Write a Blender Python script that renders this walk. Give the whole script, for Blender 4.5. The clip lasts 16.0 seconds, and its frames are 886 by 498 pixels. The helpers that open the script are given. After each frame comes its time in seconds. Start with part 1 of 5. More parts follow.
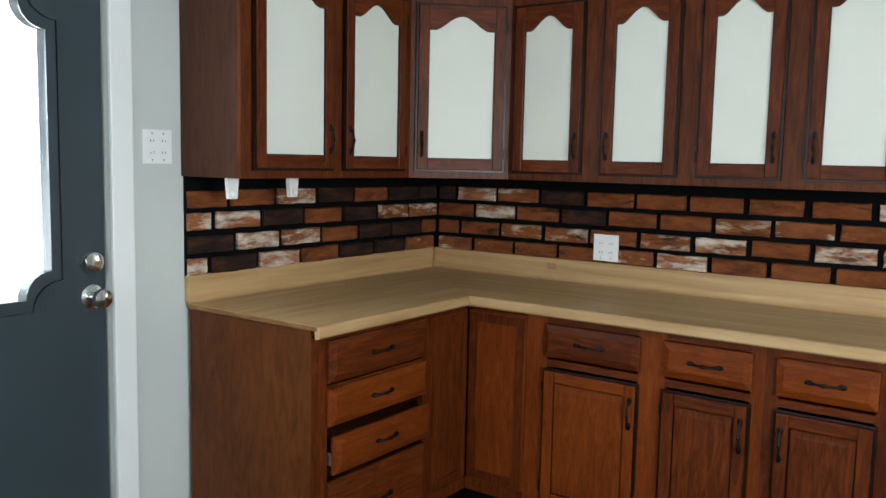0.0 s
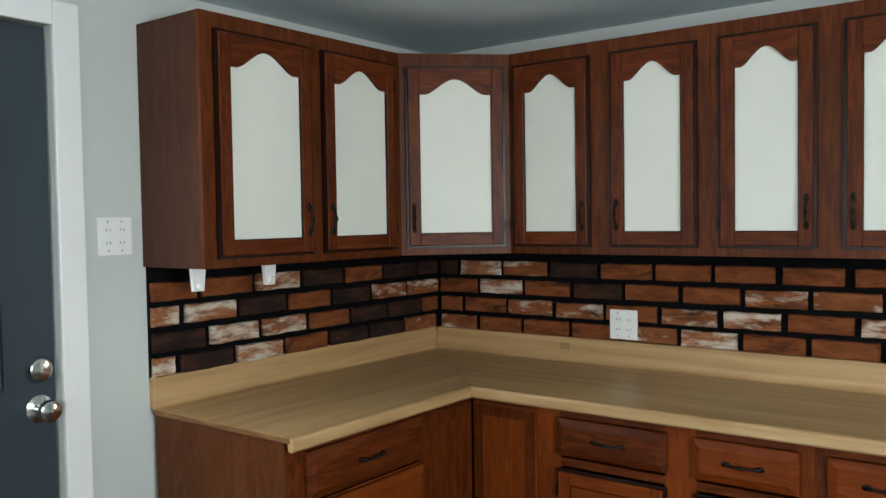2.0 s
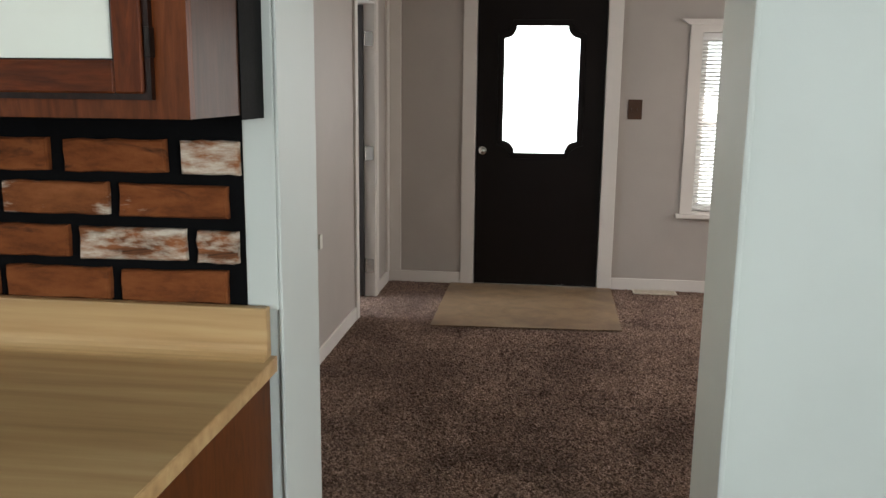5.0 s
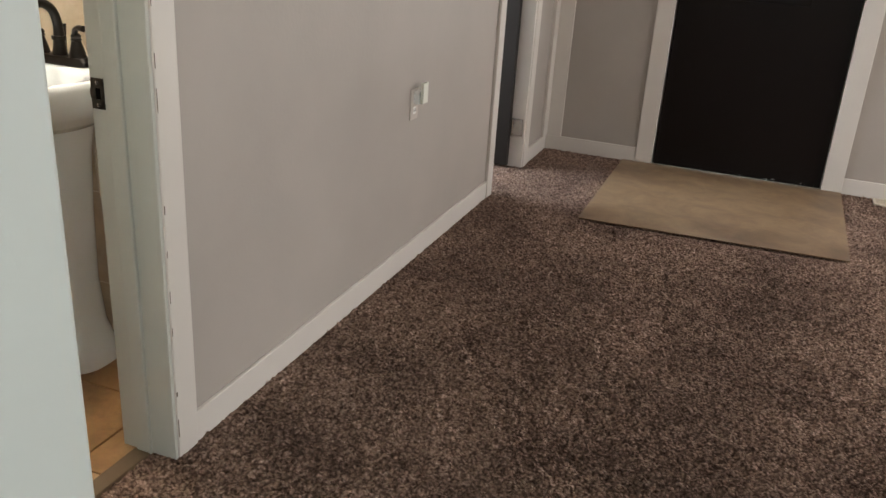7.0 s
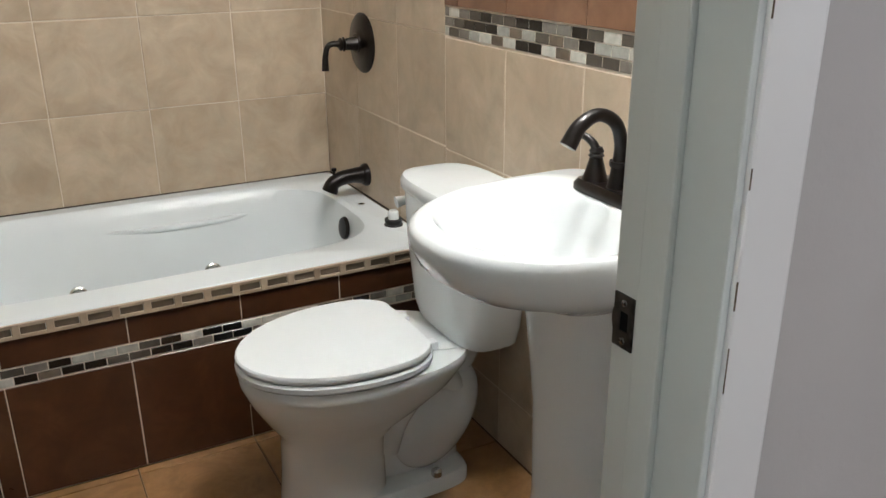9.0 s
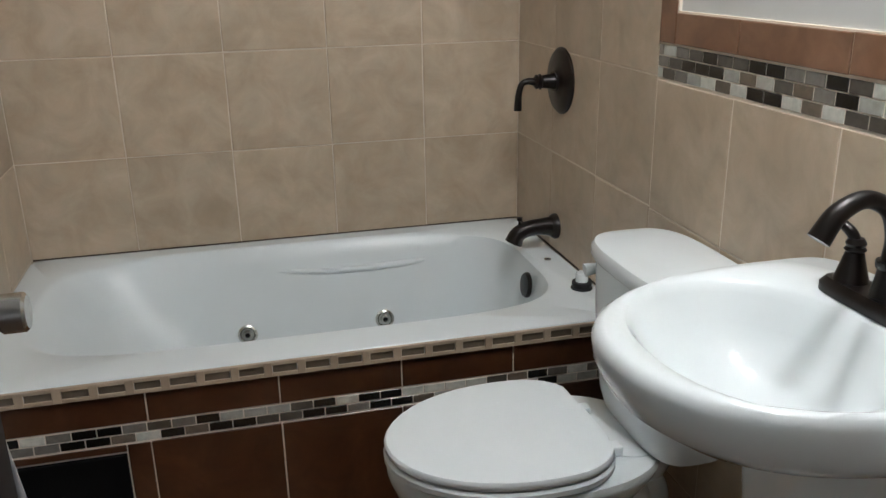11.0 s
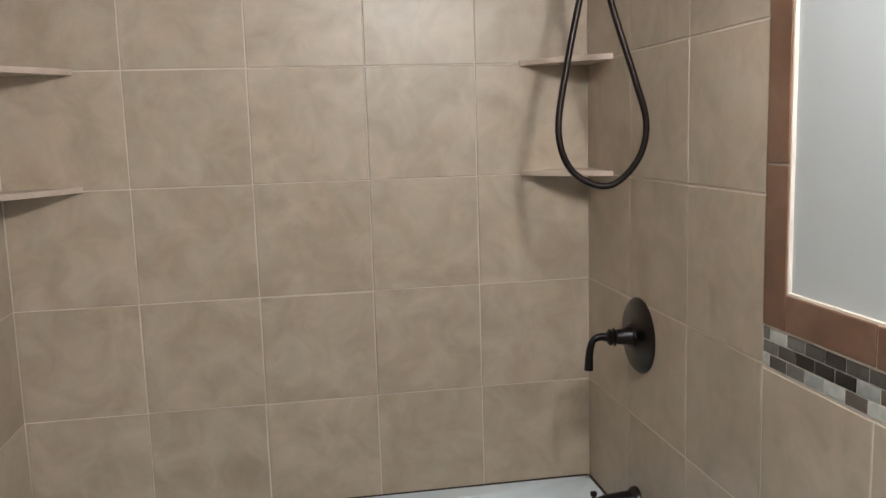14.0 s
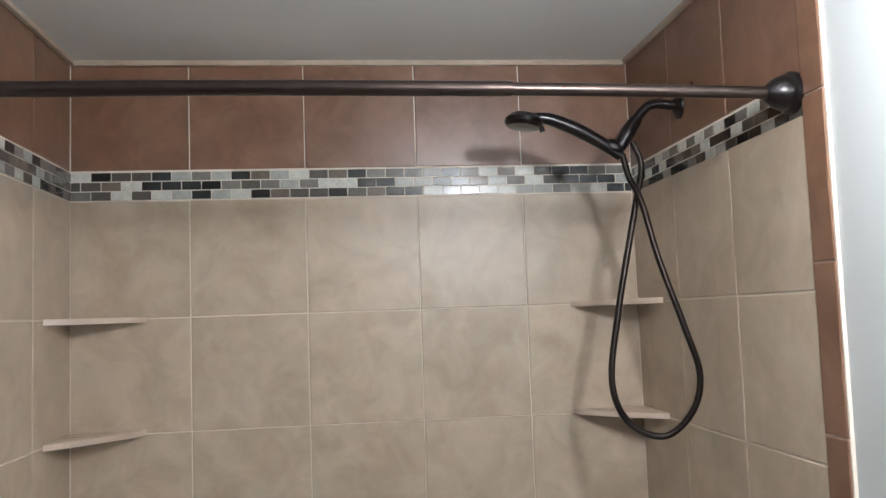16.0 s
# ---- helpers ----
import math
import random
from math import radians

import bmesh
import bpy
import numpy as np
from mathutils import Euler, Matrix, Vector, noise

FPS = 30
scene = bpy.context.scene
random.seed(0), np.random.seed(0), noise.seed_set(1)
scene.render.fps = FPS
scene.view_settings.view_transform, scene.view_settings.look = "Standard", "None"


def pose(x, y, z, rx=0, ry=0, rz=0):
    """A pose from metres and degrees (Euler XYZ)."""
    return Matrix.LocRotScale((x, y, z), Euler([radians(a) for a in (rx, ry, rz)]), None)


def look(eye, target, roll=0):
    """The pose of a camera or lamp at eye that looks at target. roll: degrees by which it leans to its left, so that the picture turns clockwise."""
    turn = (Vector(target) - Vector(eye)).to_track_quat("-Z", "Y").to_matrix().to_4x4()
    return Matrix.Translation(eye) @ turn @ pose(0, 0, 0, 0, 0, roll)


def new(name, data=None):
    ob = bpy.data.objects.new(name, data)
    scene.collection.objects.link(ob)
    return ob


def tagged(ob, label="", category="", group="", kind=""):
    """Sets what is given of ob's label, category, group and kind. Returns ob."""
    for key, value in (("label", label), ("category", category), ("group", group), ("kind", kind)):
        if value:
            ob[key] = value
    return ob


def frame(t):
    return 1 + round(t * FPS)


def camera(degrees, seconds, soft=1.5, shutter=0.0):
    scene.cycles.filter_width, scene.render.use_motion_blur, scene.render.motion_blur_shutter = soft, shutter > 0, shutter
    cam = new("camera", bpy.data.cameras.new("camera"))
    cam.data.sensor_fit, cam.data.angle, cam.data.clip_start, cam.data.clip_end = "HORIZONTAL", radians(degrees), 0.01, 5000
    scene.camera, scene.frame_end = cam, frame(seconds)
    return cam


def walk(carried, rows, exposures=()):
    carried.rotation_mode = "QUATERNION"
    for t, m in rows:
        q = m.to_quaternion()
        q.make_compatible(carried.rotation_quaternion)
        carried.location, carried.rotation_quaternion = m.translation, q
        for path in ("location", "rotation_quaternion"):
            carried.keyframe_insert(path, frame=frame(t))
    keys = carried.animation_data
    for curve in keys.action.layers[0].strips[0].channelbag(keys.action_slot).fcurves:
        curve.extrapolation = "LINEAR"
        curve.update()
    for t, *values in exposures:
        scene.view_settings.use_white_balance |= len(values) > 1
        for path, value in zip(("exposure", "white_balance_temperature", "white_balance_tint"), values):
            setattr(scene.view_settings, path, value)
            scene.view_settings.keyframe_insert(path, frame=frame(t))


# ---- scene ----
cam = camera(55.6, 16.0)
PATH = [
    (0, (0.349, 0.616, 1.441), (-0.809, 2.234, 1.232), 1.2),
    (0.5, (0.361, 0.633, 1.48), (-0.787, 2.264, 1.329), 0.8),
    (1, (0.352, 0.676, 1.511), (-0.822, 2.292, 1.41), 0.5),
    (1.5, (0.296, 0.809, 1.527), (-0.924, 2.393, 1.475), -0.4),
    (2, (0.235, 0.948, 1.51), (-0.975, 2.539, 1.435), -0.9),
    (2.5, (0.12, 1.116, 1.516), (-0.94, 2.811, 1.459), -0.9),
    (3, (0.083, 1.323, 1.501), (-0.807, 3.112, 1.404), -1.6),
    (3.5, (0.272, 1.568, 1.476), (-0.499, 3.4, 1.254), -1.1),
    (4, (0.44, 1.865, 1.47), (-0.007, 3.796, 1.204), -0.3),
    (4.5, (0.492, 2.155, 1.477), (0.249, 4.116, 1.167), 0.5),
    (4.7, (0.514, 2.301, 1.46), (0.286, 4.26, 1.127), 0.6),
    (6.8, (0.548, 3.672, 1.224), (-0.014, 5.447, 0.503), 3.3),
    (7, (0.551, 3.775, 1.251), (-0.086, 5.515, 0.512), 3.7),
    (7.5, (0.386, 4.012, 1.239), (-0.402, 5.687, 0.482), 6.1),
    (8, (0.24, 4.217, 1.217), (-0.786, 5.728, 0.401), 5.7),
    (8.5, (0.087, 4.456, 1.236), (-1.312, 5.616, 0.401), 1.5),
    (9, (-0.072, 4.558, 1.271), (-1.724, 5.434, 0.560), -0.3),
    (9.5, (-0.226, 4.619, 1.218), (-1.963, 5.299, 0.494), 0.1),
    (10, (-0.254, 4.698, 1.239), (-2.076, 5.187, 0.576), -0.5),
    (10.2, (-0.241, 4.724, 1.260), (-2.096, 5.134, 0.632), -1.1),
    (12.3, (-0.568, 4.636, 1.270), (-2.359, 5.199, 0.580), -0.2),
    (12.5, (-0.573, 4.636, 1.269), (-2.385, 5.185, 0.627), 0.2),
    (13, (-0.603, 4.747, 1.327), (-2.472, 5.205, 0.781), 0.2),
    (13.5, (-0.654, 4.817, 1.394), (-2.569, 5.222, 0.984), -0.4),
    (14, (-0.674, 4.801, 1.441), (-2.627, 5.131, 1.161), -1.7),
    (14.5, (-0.671, 4.785, 1.481), (-2.648, 5.045, 1.318), -1.9),
    (15, (-0.654, 4.791, 1.531), (-2.639, 5.029, 1.508), -1.9),
    (15.5, (-0.641, 4.79, 1.565), (-2.627, 5.008, 1.649), -2.2),
    (16, (-0.636, 4.8, 1.586), (-2.617, 5.019, 1.747), -2.0),
]
EXPOSURES = [
    (0.0, -0.25, 6250, 10), (1.2, -0.06, 6300, 10), (2.0, -0.38, 6400, 10), (2.5, -0.34, 6800, 10), (3.0, -0.2, 7200, 10), (3.5, -0.2, 6800, 10), (4.0, -0.25, 6400, 10), (4.7, -0.38, 6500, 10), (6.8, -0.12, 6650, 10), (7.0, -0.02, 6600, 10), (7.5, 0.24, 6450, 10), (8.0, 0.24, 6200, 10), (8.5, 0.08, 5950, 10),
    (9.0, -0.2, 5700, 10), (9.5, -0.58, 5500, 10), (10.2, -0.7, 5520, 10), (12.3, -0.91, 5400, 10), (13.0, -0.81, 5500, 10), (14.0, -0.68, 5380, 10), (16.0, -0.62, 5180, 10)]
walk(cam, [(t, look(eye, target, roll)) for t, eye, target, roll in PATH], EXPOSURES)

# ---- world and lights ----
world = bpy.data.worlds.new("world")
scene.world = world
world.use_nodes = True
wn = world.node_tree
sky = wn.nodes.new("ShaderNodeTexSky")
sky.sky_type, sky.sun_disc = "NISHITA", False
sky.sun_elevation, sky.sun_rotation = radians(50), radians(160)
wn.nodes["Background"].inputs["Strength"].default_value = 0.12
wn.links.new(sky.outputs["Color"], wn.nodes["Background"].inputs["Color"])


def lamp(name, kind, m, energy, colour, size=(1, 1), angle=0.0):
    data = bpy.data.lights.new(name, kind)
    data.energy, data.color = energy, colour
    if kind == "AREA":
        data.shape, data.size, data.size_y = "RECTANGLE", size[0], size[1]
    elif kind == "SUN":
        data.angle = angle
    else:
        data.shadow_soft_size = size[0]
    ob = new(name, data)
    ob.matrix_world = m
    return ob


lamp("sun", "SUN", look((2, -6, 9), (0, 0, 0)), 2.0, (1.0, 0.96, 0.9), angle=radians(0.6))
# next two lamps stand in unseen kitchen windows, added for daylight from behind and right
lamp("unseen_kitchen_window_light", "AREA", look((-0.9, -1.93, 1.5), (-1.2, 2, 1.3)), 56, (0.91, 0.97, 0.98), (1.9, 1.1))
lamp("unseen_kitchen_side_window_light", "AREA", look((2.53, 1.0, 1.5), (-1.6, 1.5, 1.4)), 140, (0.92, 0.97, 0.97), (1.5, 1.1))
lamp("living_window_light", "AREA", look((2.25, 8.46, 1.25), (1.6, 5.5, 0.4)), 25, (1.0, 0.94, 0.89), (1.3, 1.1))
# lamp in an unseen side window, added to brighten carpet and front wall
lamp("unseen_living_side_window_light", "AREA", look((3.53, 6.75, 1.35), (0.4, 7.6, 0.4)), 55, (1.0, 0.93, 0.88), (1.9, 1.2))
lamp("kitchen_door_light", "AREA", look((-2.2, 1.78, 1.45), (0, 1.78, 1.2)), 16, (0.92, 0.97, 1.0), (0.45, 0.85))
lamp("front_door_light", "AREA", look((0.485, 8.53, 1.4), (0.485, 6, 0.9)), 9, (0.95, 0.97, 1.0), (0.45, 0.85))
# added lamp in an unseen wall opening, lights the carpet by the side door
lamp("side_room_opening_light", "AREA", look((-1.93, 7.55, 1.4), (-0.4, 7.75, 0.0)), 65, (0.8, 0.9, 1.0), (0.7, 0.9))
for bulb_x in (-1.32, -0.96):
    lamp("vanity_bulb_light", "POINT", pose(bulb_x, 5.335, 2.06), 51, (1.0, 0.90, 0.76), (0.055,))

# ---- materials ----


def mat(name, rough=0.5, metal=0.0, spec=0.4, coat=0.0):
    m = bpy.data.materials.new(name)
    m.use_nodes = True
    b = m.node_tree.nodes["Principled BSDF"]
    b.inputs["Roughness"].default_value, b.inputs["Metallic"].default_value = rough, metal
    b.inputs["Specular IOR Level"].default_value, b.inputs["Coat Weight"].default_value = spec, coat
    b.inputs["Coat Roughness"].default_value = 0.12
    return m, m.node_tree.nodes, m.node_tree.links, b


def coords(n, l, scale=(1, 1, 1), rot=(0, 0, 0), scatter=True):
    """Object coordinates, shifted by a random step for every object."""
    tc, mp = n.new("ShaderNodeTexCoord"), n.new("ShaderNodeMapping")
    mp.inputs["Scale"].default_value = scale
    mp.inputs["Rotation"].default_value = [radians(a) for a in rot]
    if scatter:
        info, mul, add = n.new("ShaderNodeObjectInfo"), n.new("ShaderNodeVectorMath"), n.new("ShaderNodeVectorMath")
        mul.operation, add.operation = "SCALE", "ADD"
        mul.inputs[0].default_value = (7.3, 3.1, 5.7)
        l.new(info.outputs["Random"], mul.inputs["Scale"])
        l.new(tc.outputs["Object"], add.inputs[0])
        l.new(mul.outputs["Vector"], add.inputs[1])
        l.new(add.outputs["Vector"], mp.inputs["Vector"])
    else:
        l.new(tc.outputs["Object"], mp.inputs["Vector"])
    return mp.outputs["Vector"]


def noise_tex(n, l, vec, scale, detail=4.0, rough=0.55, distort=0.0):
    t = n.new("ShaderNodeTexNoise")
    t.inputs["Scale"].default_value, t.inputs["Detail"].default_value = scale, detail
    t.inputs["Roughness"].default_value, t.inputs["Distortion"].default_value = rough, distort
    l.new(vec, t.inputs["Vector"])
    return t.outputs["Fac"]


def ramp(n, l, fac, stops, step=False):
    r = n.new("ShaderNodeValToRGB")
    if step:
        r.color_ramp.interpolation = "CONSTANT"
    e = r.color_ramp.elements
    while len(e) < len(stops):
        e.new(0.5)
    for el, (p, c) in zip(e, stops):
        el.position, el.color = p, (*c, 1)
    l.new(fac, r.inputs["Fac"])
    return r.outputs["Color"]


def mixc(n, l, a, b, fac, mode="MIX"):
    m = n.new("ShaderNodeMix")
    m.data_type, m.blend_type = "RGBA", mode
    for sock, v in ((m.inputs[0], fac), (m.inputs[6], a), (m.inputs[7], b)):
        if isinstance(v, (int, float)):
            sock.default_value = v
        elif isinstance(v, tuple):
            sock.default_value = (*v, 1)
        else:
            l.new(v, sock)
    return m.outputs[2]


def bump(n, l, b, height, strength, dist):
    bp = n.new("ShaderNodeBump")
    bp.inputs["Strength"].default_value, bp.inputs["Distance"].default_value = strength, dist
    l.new(height, bp.inputs["Height"])
    l.new(bp.outputs["Normal"], b.inputs["Normal"])


def paint(name, colour, rough=0.5, vary=0.06, bumps=0.15, scale=60, coat=0.0, spec=0.4):
    m, n, l, b = mat(name, rough, spec=spec, coat=coat)
    v = coords(n, l, scatter=False)
    big, small = noise_tex(n, l, v, 1.7, 4), noise_tex(n, l, v, scale, 3)
    dark = tuple(c * (1 - vary) for c in colour)
    lite = tuple(min(1, c * (1 + vary * 0.5)) for c in colour)
    l.new(ramp(n, l, big, [(0.3, dark), (0.7, lite)]), b.inputs["Base Color"])
    rr = n.new("ShaderNodeMapRange")
    rr.inputs["To Min"].default_value, rr.inputs["To Max"].default_value = rough - 0.07, rough + 0.1
    l.new(big, rr.inputs["Value"])
    l.new(rr.outputs["Result"], b.inputs["Roughness"])
    bump(n, l, b, small, bumps, 0.002)
    return m


def wood(name, stops, scale, rot=(0, 0, 0), rough=0.42, coat=0.0, strength=0.25, wear=(0.02, 0.006, 0.003)):
    """Stained oak: long fine grain along the local axis with the smallest scale, blotched stain."""
    m, n, l, b = mat(name, rough, spec=0.13, coat=coat)
    b.inputs["Coat Roughness"].default_value = 0.3
    v = coords(n, l, scale, rot)
    grain = noise_tex(n, l, v, 9.0, 6, 0.6, 1.4)
    fine = noise_tex(n, l, v, 45.0, 5, 0.6)
    big = noise_tex(n, l, coords(n, l), 2.2, 3)
    col = ramp(n, l, grain, stops)
    col = mixc(n, l, col, wear, ramp(n, l, fine, [(0.5, (0, 0, 0)), (0.75, (0.36, 0.36, 0.36))]))
    col = mixc(n, l, col, ramp(n, l, big, [(0.3, (0.66, 0.62, 0.6)), (0.7, (1.12, 1.08, 1.05))]), 0.8, "MULTIPLY")
    l.new(col, b.inputs["Base Color"])
    bump(n, l, b, fine, strength, 0.0015)
    return m


M_KWALL = paint("kitchen_wall_paint", (0.565, 0.59, 0.56), 0.55)
M_PAINTPL = paint("painted_over_plastic", (0.53, 0.485, 0.44), 0.45, 0.05, 0.1, 40)
M_LWALL = paint("living_wall_paint", (0.405, 0.366, 0.33), 0.6, 0.09, 0.3)
M_BWALL = paint("bathroom_wall_paint", (0.53, 0.54, 0.525), 0.5)
M_KCEIL = paint("kitchen_ceiling_paint", (0.65, 0.765, 0.80), 0.7, 0.12, 0.6, 20)
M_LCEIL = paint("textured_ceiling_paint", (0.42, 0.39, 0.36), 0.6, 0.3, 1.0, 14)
M_BCEIL = paint("bathroom_ceiling_paint", (0.62, 0.62, 0.60), 0.6)
M_TRIM = paint("white_trim_paint", (0.80, 0.80, 0.78), 0.35, 0.05, 0.1, 40)
M_JAMB = paint("greenish_white_jamb_paint", (0.51, 0.515, 0.47), 0.4, 0.1, 0.3, 30)
M_LTRIM = paint("off_white_trim_paint", (0.66, 0.62, 0.575), 0.4, 0.06, 0.15, 40)
M_SLATE = paint("slate_grey_door_paint", (0.037, 0.052, 0.061), 0.36, 0.12, 0.1, 50, spec=0.3)
M_BLACKDOOR = paint("black_brown_door_paint", (0.0075, 0.0048, 0.0042), 0.4, 0.2, 0.1, 50, spec=0.15)
M_GREYDOOR = paint("dark_grey_door_paint", (0.026, 0.022, 0.02), 0.4, 0.2, 0.1, 50, spec=0.25)
M_PLASTIC = paint("white_plastic", (0.82, 0.82, 0.80), 0.3, 0.03, 0.0, 40)
M_BROWNPL = paint("brown_plastic", (0.06, 0.028, 0.014), 0.35, 0.1, 0.0, 40)
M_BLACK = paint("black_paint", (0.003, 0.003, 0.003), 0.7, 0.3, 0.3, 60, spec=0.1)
M_MORTAR = paint("black_mortar", (0.0035, 0.0035, 0.004), 0.8, 0.4, 0.8, 70, spec=0.08)
M_GROUT = paint("pale_grout", (0.67, 0.60, 0.50), 0.8, 0.2, 0.5, 90)
M_SEAM = paint("mildewed_caulk", (0.035, 0.022, 0.014), 0.7, 0.7, 0.4, 40)
M_FGROUT = paint("brown_grout", (0.10, 0.065, 0.035), 0.8, 0.3, 0.5, 90)

STAIN = [(0.28, (0.05, 0.0095, 0.0022)), (0.44, (0.084, 0.0172, 0.0034)), (0.56, (0.118, 0.026, 0.005)), (0.76, (0.185, 0.044, 0.0088))]
M_WOOD = wood("stained_oak", STAIN, (5, 5, 0.7), coat=0.03)
M_WOODH = wood("stained_oak_cross_grain", STAIN, (0.7, 5, 5), coat=0.03)
M_FRAME = wood("face_frame_oak", [(0.3, (0.058, 0.0128, 0.003)), (0.5, (0.1, 0.025, 0.0058)), (0.75, (0.155, 0.042, 0.0104))], (4, 4, 0.5), coat=0.03)
# near-black stain puts the shadow lines round doors and panels into the colour
M_BEAD = wood("shadow_toned_routed_edge", [(0.3, (0.006, 0.002, 0.0014)), (0.5, (0.014, 0.004, 0.0022)), (0.75, (0.03, 0.008, 0.004))], (5, 5, 0.7), rough=0.3, coat=0.15)
WARM = [(0.28, (0.112, 0.021, 0.0028)), (0.45, (0.158, 0.0315, 0.004)), (0.58, (0.19, 0.041, 0.0053)), (0.78, (0.255, 0.062, 0.0088))]
M_WARM = wood("warm_stained_oak", WARM, (5, 5, 0.7), coat=0.03)
M_WARMH = wood("warm_stained_oak_cross_grain", WARM, (0.7, 5, 5), coat=0.03)
M_PANEL = wood("brown_panel_veneer", [(0.3, (0.048, 0.018, 0.0095)), (0.5, (0.066, 0.025, 0.013)), (0.75, (0.088, 0.035, 0.018))], (3, 3, 0.35), strength=0.1, coat=0.05)

M_ENDP = wood("orange_brown_end_veneer", [(0.3, (0.07, 0.0195, 0.0046)), (0.5, (0.10, 0.030, 0.0072)), (0.75, (0.137, 0.044, 0.0115))], (2, 2, 0.5), strength=0.08)
M_EDGE = wood("worn_brown_edge", [(0.3, (0.14, 0.06, 0.022)), (0.5, (0.24, 0.12, 0.05)), (0.75, (0.36, 0.21, 0.1))], (0.6, 4, 4), strength=0.1)


def laminate(name, scale):
    m, n, l, b = mat(name, 0.4, coat=0.06)
    v = coords(n, l, scale, scatter=False)
    streak, big = noise_tex(n, l, v, 3.2, 8, 0.55, 0.3), noise_tex(n, l, v, 0.9, 3)
    col = ramp(n, l, streak, [(0.25, (0.345, 0.2, 0.085)), (0.42, (0.445, 0.27, 0.12)), (0.58, (0.515, 0.33, 0.156)), (0.8, (0.61, 0.42, 0.222))])
    col = mixc(n, l, col, ramp(n, l, big, [(0.35, (0.86, 0.85, 0.82)), (0.65, (1, 1, 1))]), 1.0, "MULTIPLY")
    l.new(col, b.inputs["Base Color"])
    bump(n, l, b, streak, 0.06, 0.001)
    return m


M_SCORCH = paint("scorched_laminate", (0.30, 0.18, 0.075), 0.5, 0.35, 0.1, 60)
M_LAMX = laminate("wood_look_laminate_along_x", (0.5, 9, 9))
M_LAMY = laminate("wood_look_laminate_along_y", (9, 0.5, 9))


def brick_mat(name, stops, chalk):
    """Thin brick face: fired clay with smoky burns and chalky whitewash smears."""
    m, n, l, b = mat(name, 0.85, spec=0.15)
    v = coords(n, l, (3, 3, 9))
    v2 = coords(n, l, (4, 4, 13), (0, 18, 0))
    base = ramp(n, l, noise_tex(n, l, v, 3, 6, 0.65), stops)
    smear = noise_tex(n, l, v2, 1.7, 5, 0.65, 0.15)
    burn = noise_tex(n, l, v2, 1.1, 4, 0.6, 1.5)
    col = mixc(n, l, base, (0.012, 0.008, 0.007), ramp(n, l, burn, [(0.56, (0, 0, 0)), (0.72, (0.85, 0.85, 0.85))]))
    col = mixc(n, l, col, (0.62, 0.55, 0.46), ramp(n, l, smear, [(chalk - 0.02, (0, 0, 0)), (chalk + 0.13, (0.92, 0.92, 0.92))]))
    l.new(col, b.inputs["Base Color"])
    bump(n, l, b, noise_tex(n, l, coords(n, l), 90, 5), 0.6, 0.003)
    return m


M_BRICKR = brick_mat("red_brick", [(0.3, (0.085, 0.024, 0.008)), (0.5, (0.18, 0.053, 0.016)), (0.75, (0.25, 0.082, 0.027))], 0.72)
M_BRICKD = brick_mat("smoked_brick", [(0.3, (0.009, 0.007, 0.007)), (0.5, (0.026, 0.013, 0.0095)), (0.75, (0.085, 0.028, 0.012))], 0.74)
M_BRICKP = brick_mat("partly_whitewashed_brick", [(0.3, (0.11, 0.036, 0.012)), (0.5, (0.2, 0.064, 0.021)), (0.75, (0.28, 0.105, 0.038))], 0.545)
M_BRICKW = brick_mat("whitewashed_brick", [(0.3, (0.13, 0.05, 0.022)), (0.5, (0.27, 0.10, 0.04)), (0.75, (0.4, 0.2, 0.11))], 0.47)


def tile_mat(name, stops, rough, bumps=0.05, scale=9, grime=0.0):
    m, n, l, b = mat(name, rough, spec=0.5)
    v = coords(n, l)
    cloud, fine = noise_tex(n, l, v, scale, 6, 0.62, 0.6), noise_tex(n, l, v, scale * 6, 4)
    col = ramp(n, l, cloud, stops)
    tint = noise_tex(n, l, v, scale * 1.7, 5, 0.6, 0.4)
    col = mixc(n, l, col, ramp(n, l, tint, [(0.35, (0.97, 0.985, 1.0)), (0.65, (1.03, 1.0, 0.985))]), 1.0, "MULTIPLY")
    if grime:
        dirt = noise_tex(n, l, v, 5.5, 5, 0.65, 0.8)
        col = mixc(n, l, col, ramp(n, l, dirt, [(0.42, (1, 1, 1)), (0.68, (0.42, 0.36, 0.3))]), grime, "MULTIPLY")
    info = n.new("ShaderNodeObjectInfo")
    col = mixc(n, l, col, ramp(n, l, info.outputs["Random"], [(0, (0.93, 0.925, 0.92)), (1, (1.04, 1.04, 1.04))]), 1.0, "MULTIPLY")
    l.new(col, b.inputs["Base Color"])
    rr = n.new("ShaderNodeMapRange")
    rr.inputs["To Min"].default_value, rr.inputs["To Max"].default_value = rough - 0.08, rough + 0.1
    l.new(cloud, rr.inputs["Value"])
    l.new(rr.outputs["Result"], b.inputs["Roughness"])
    bump(n, l, b, fine, bumps, 0.002)
    return m


M_BEIGE = tile_mat("beige_ceramic_tile", [(0.25, (0.345, 0.276, 0.193)), (0.5, (0.43, 0.354, 0.258)), (0.75, (0.51, 0.432, 0.33))], 0.38)
M_BROWN = tile_mat("brown_ceramic_tile", [(0.25, (0.10, 0.050, 0.026)), (0.5, (0.155, 0.082, 0.046)), (0.78, (0.22, 0.125, 0.076))], 0.3)
# brown apron tile; the shade below the tub rim is in its colour
M_APRON_SHADED = tile_mat("shade_darkened_brown_tile", [(0.25, (0.028, 0.0095, 0.0032)), (0.5, (0.05, 0.0185, 0.0066)), (0.78, (0.08, 0.033, 0.0135))], 0.3)
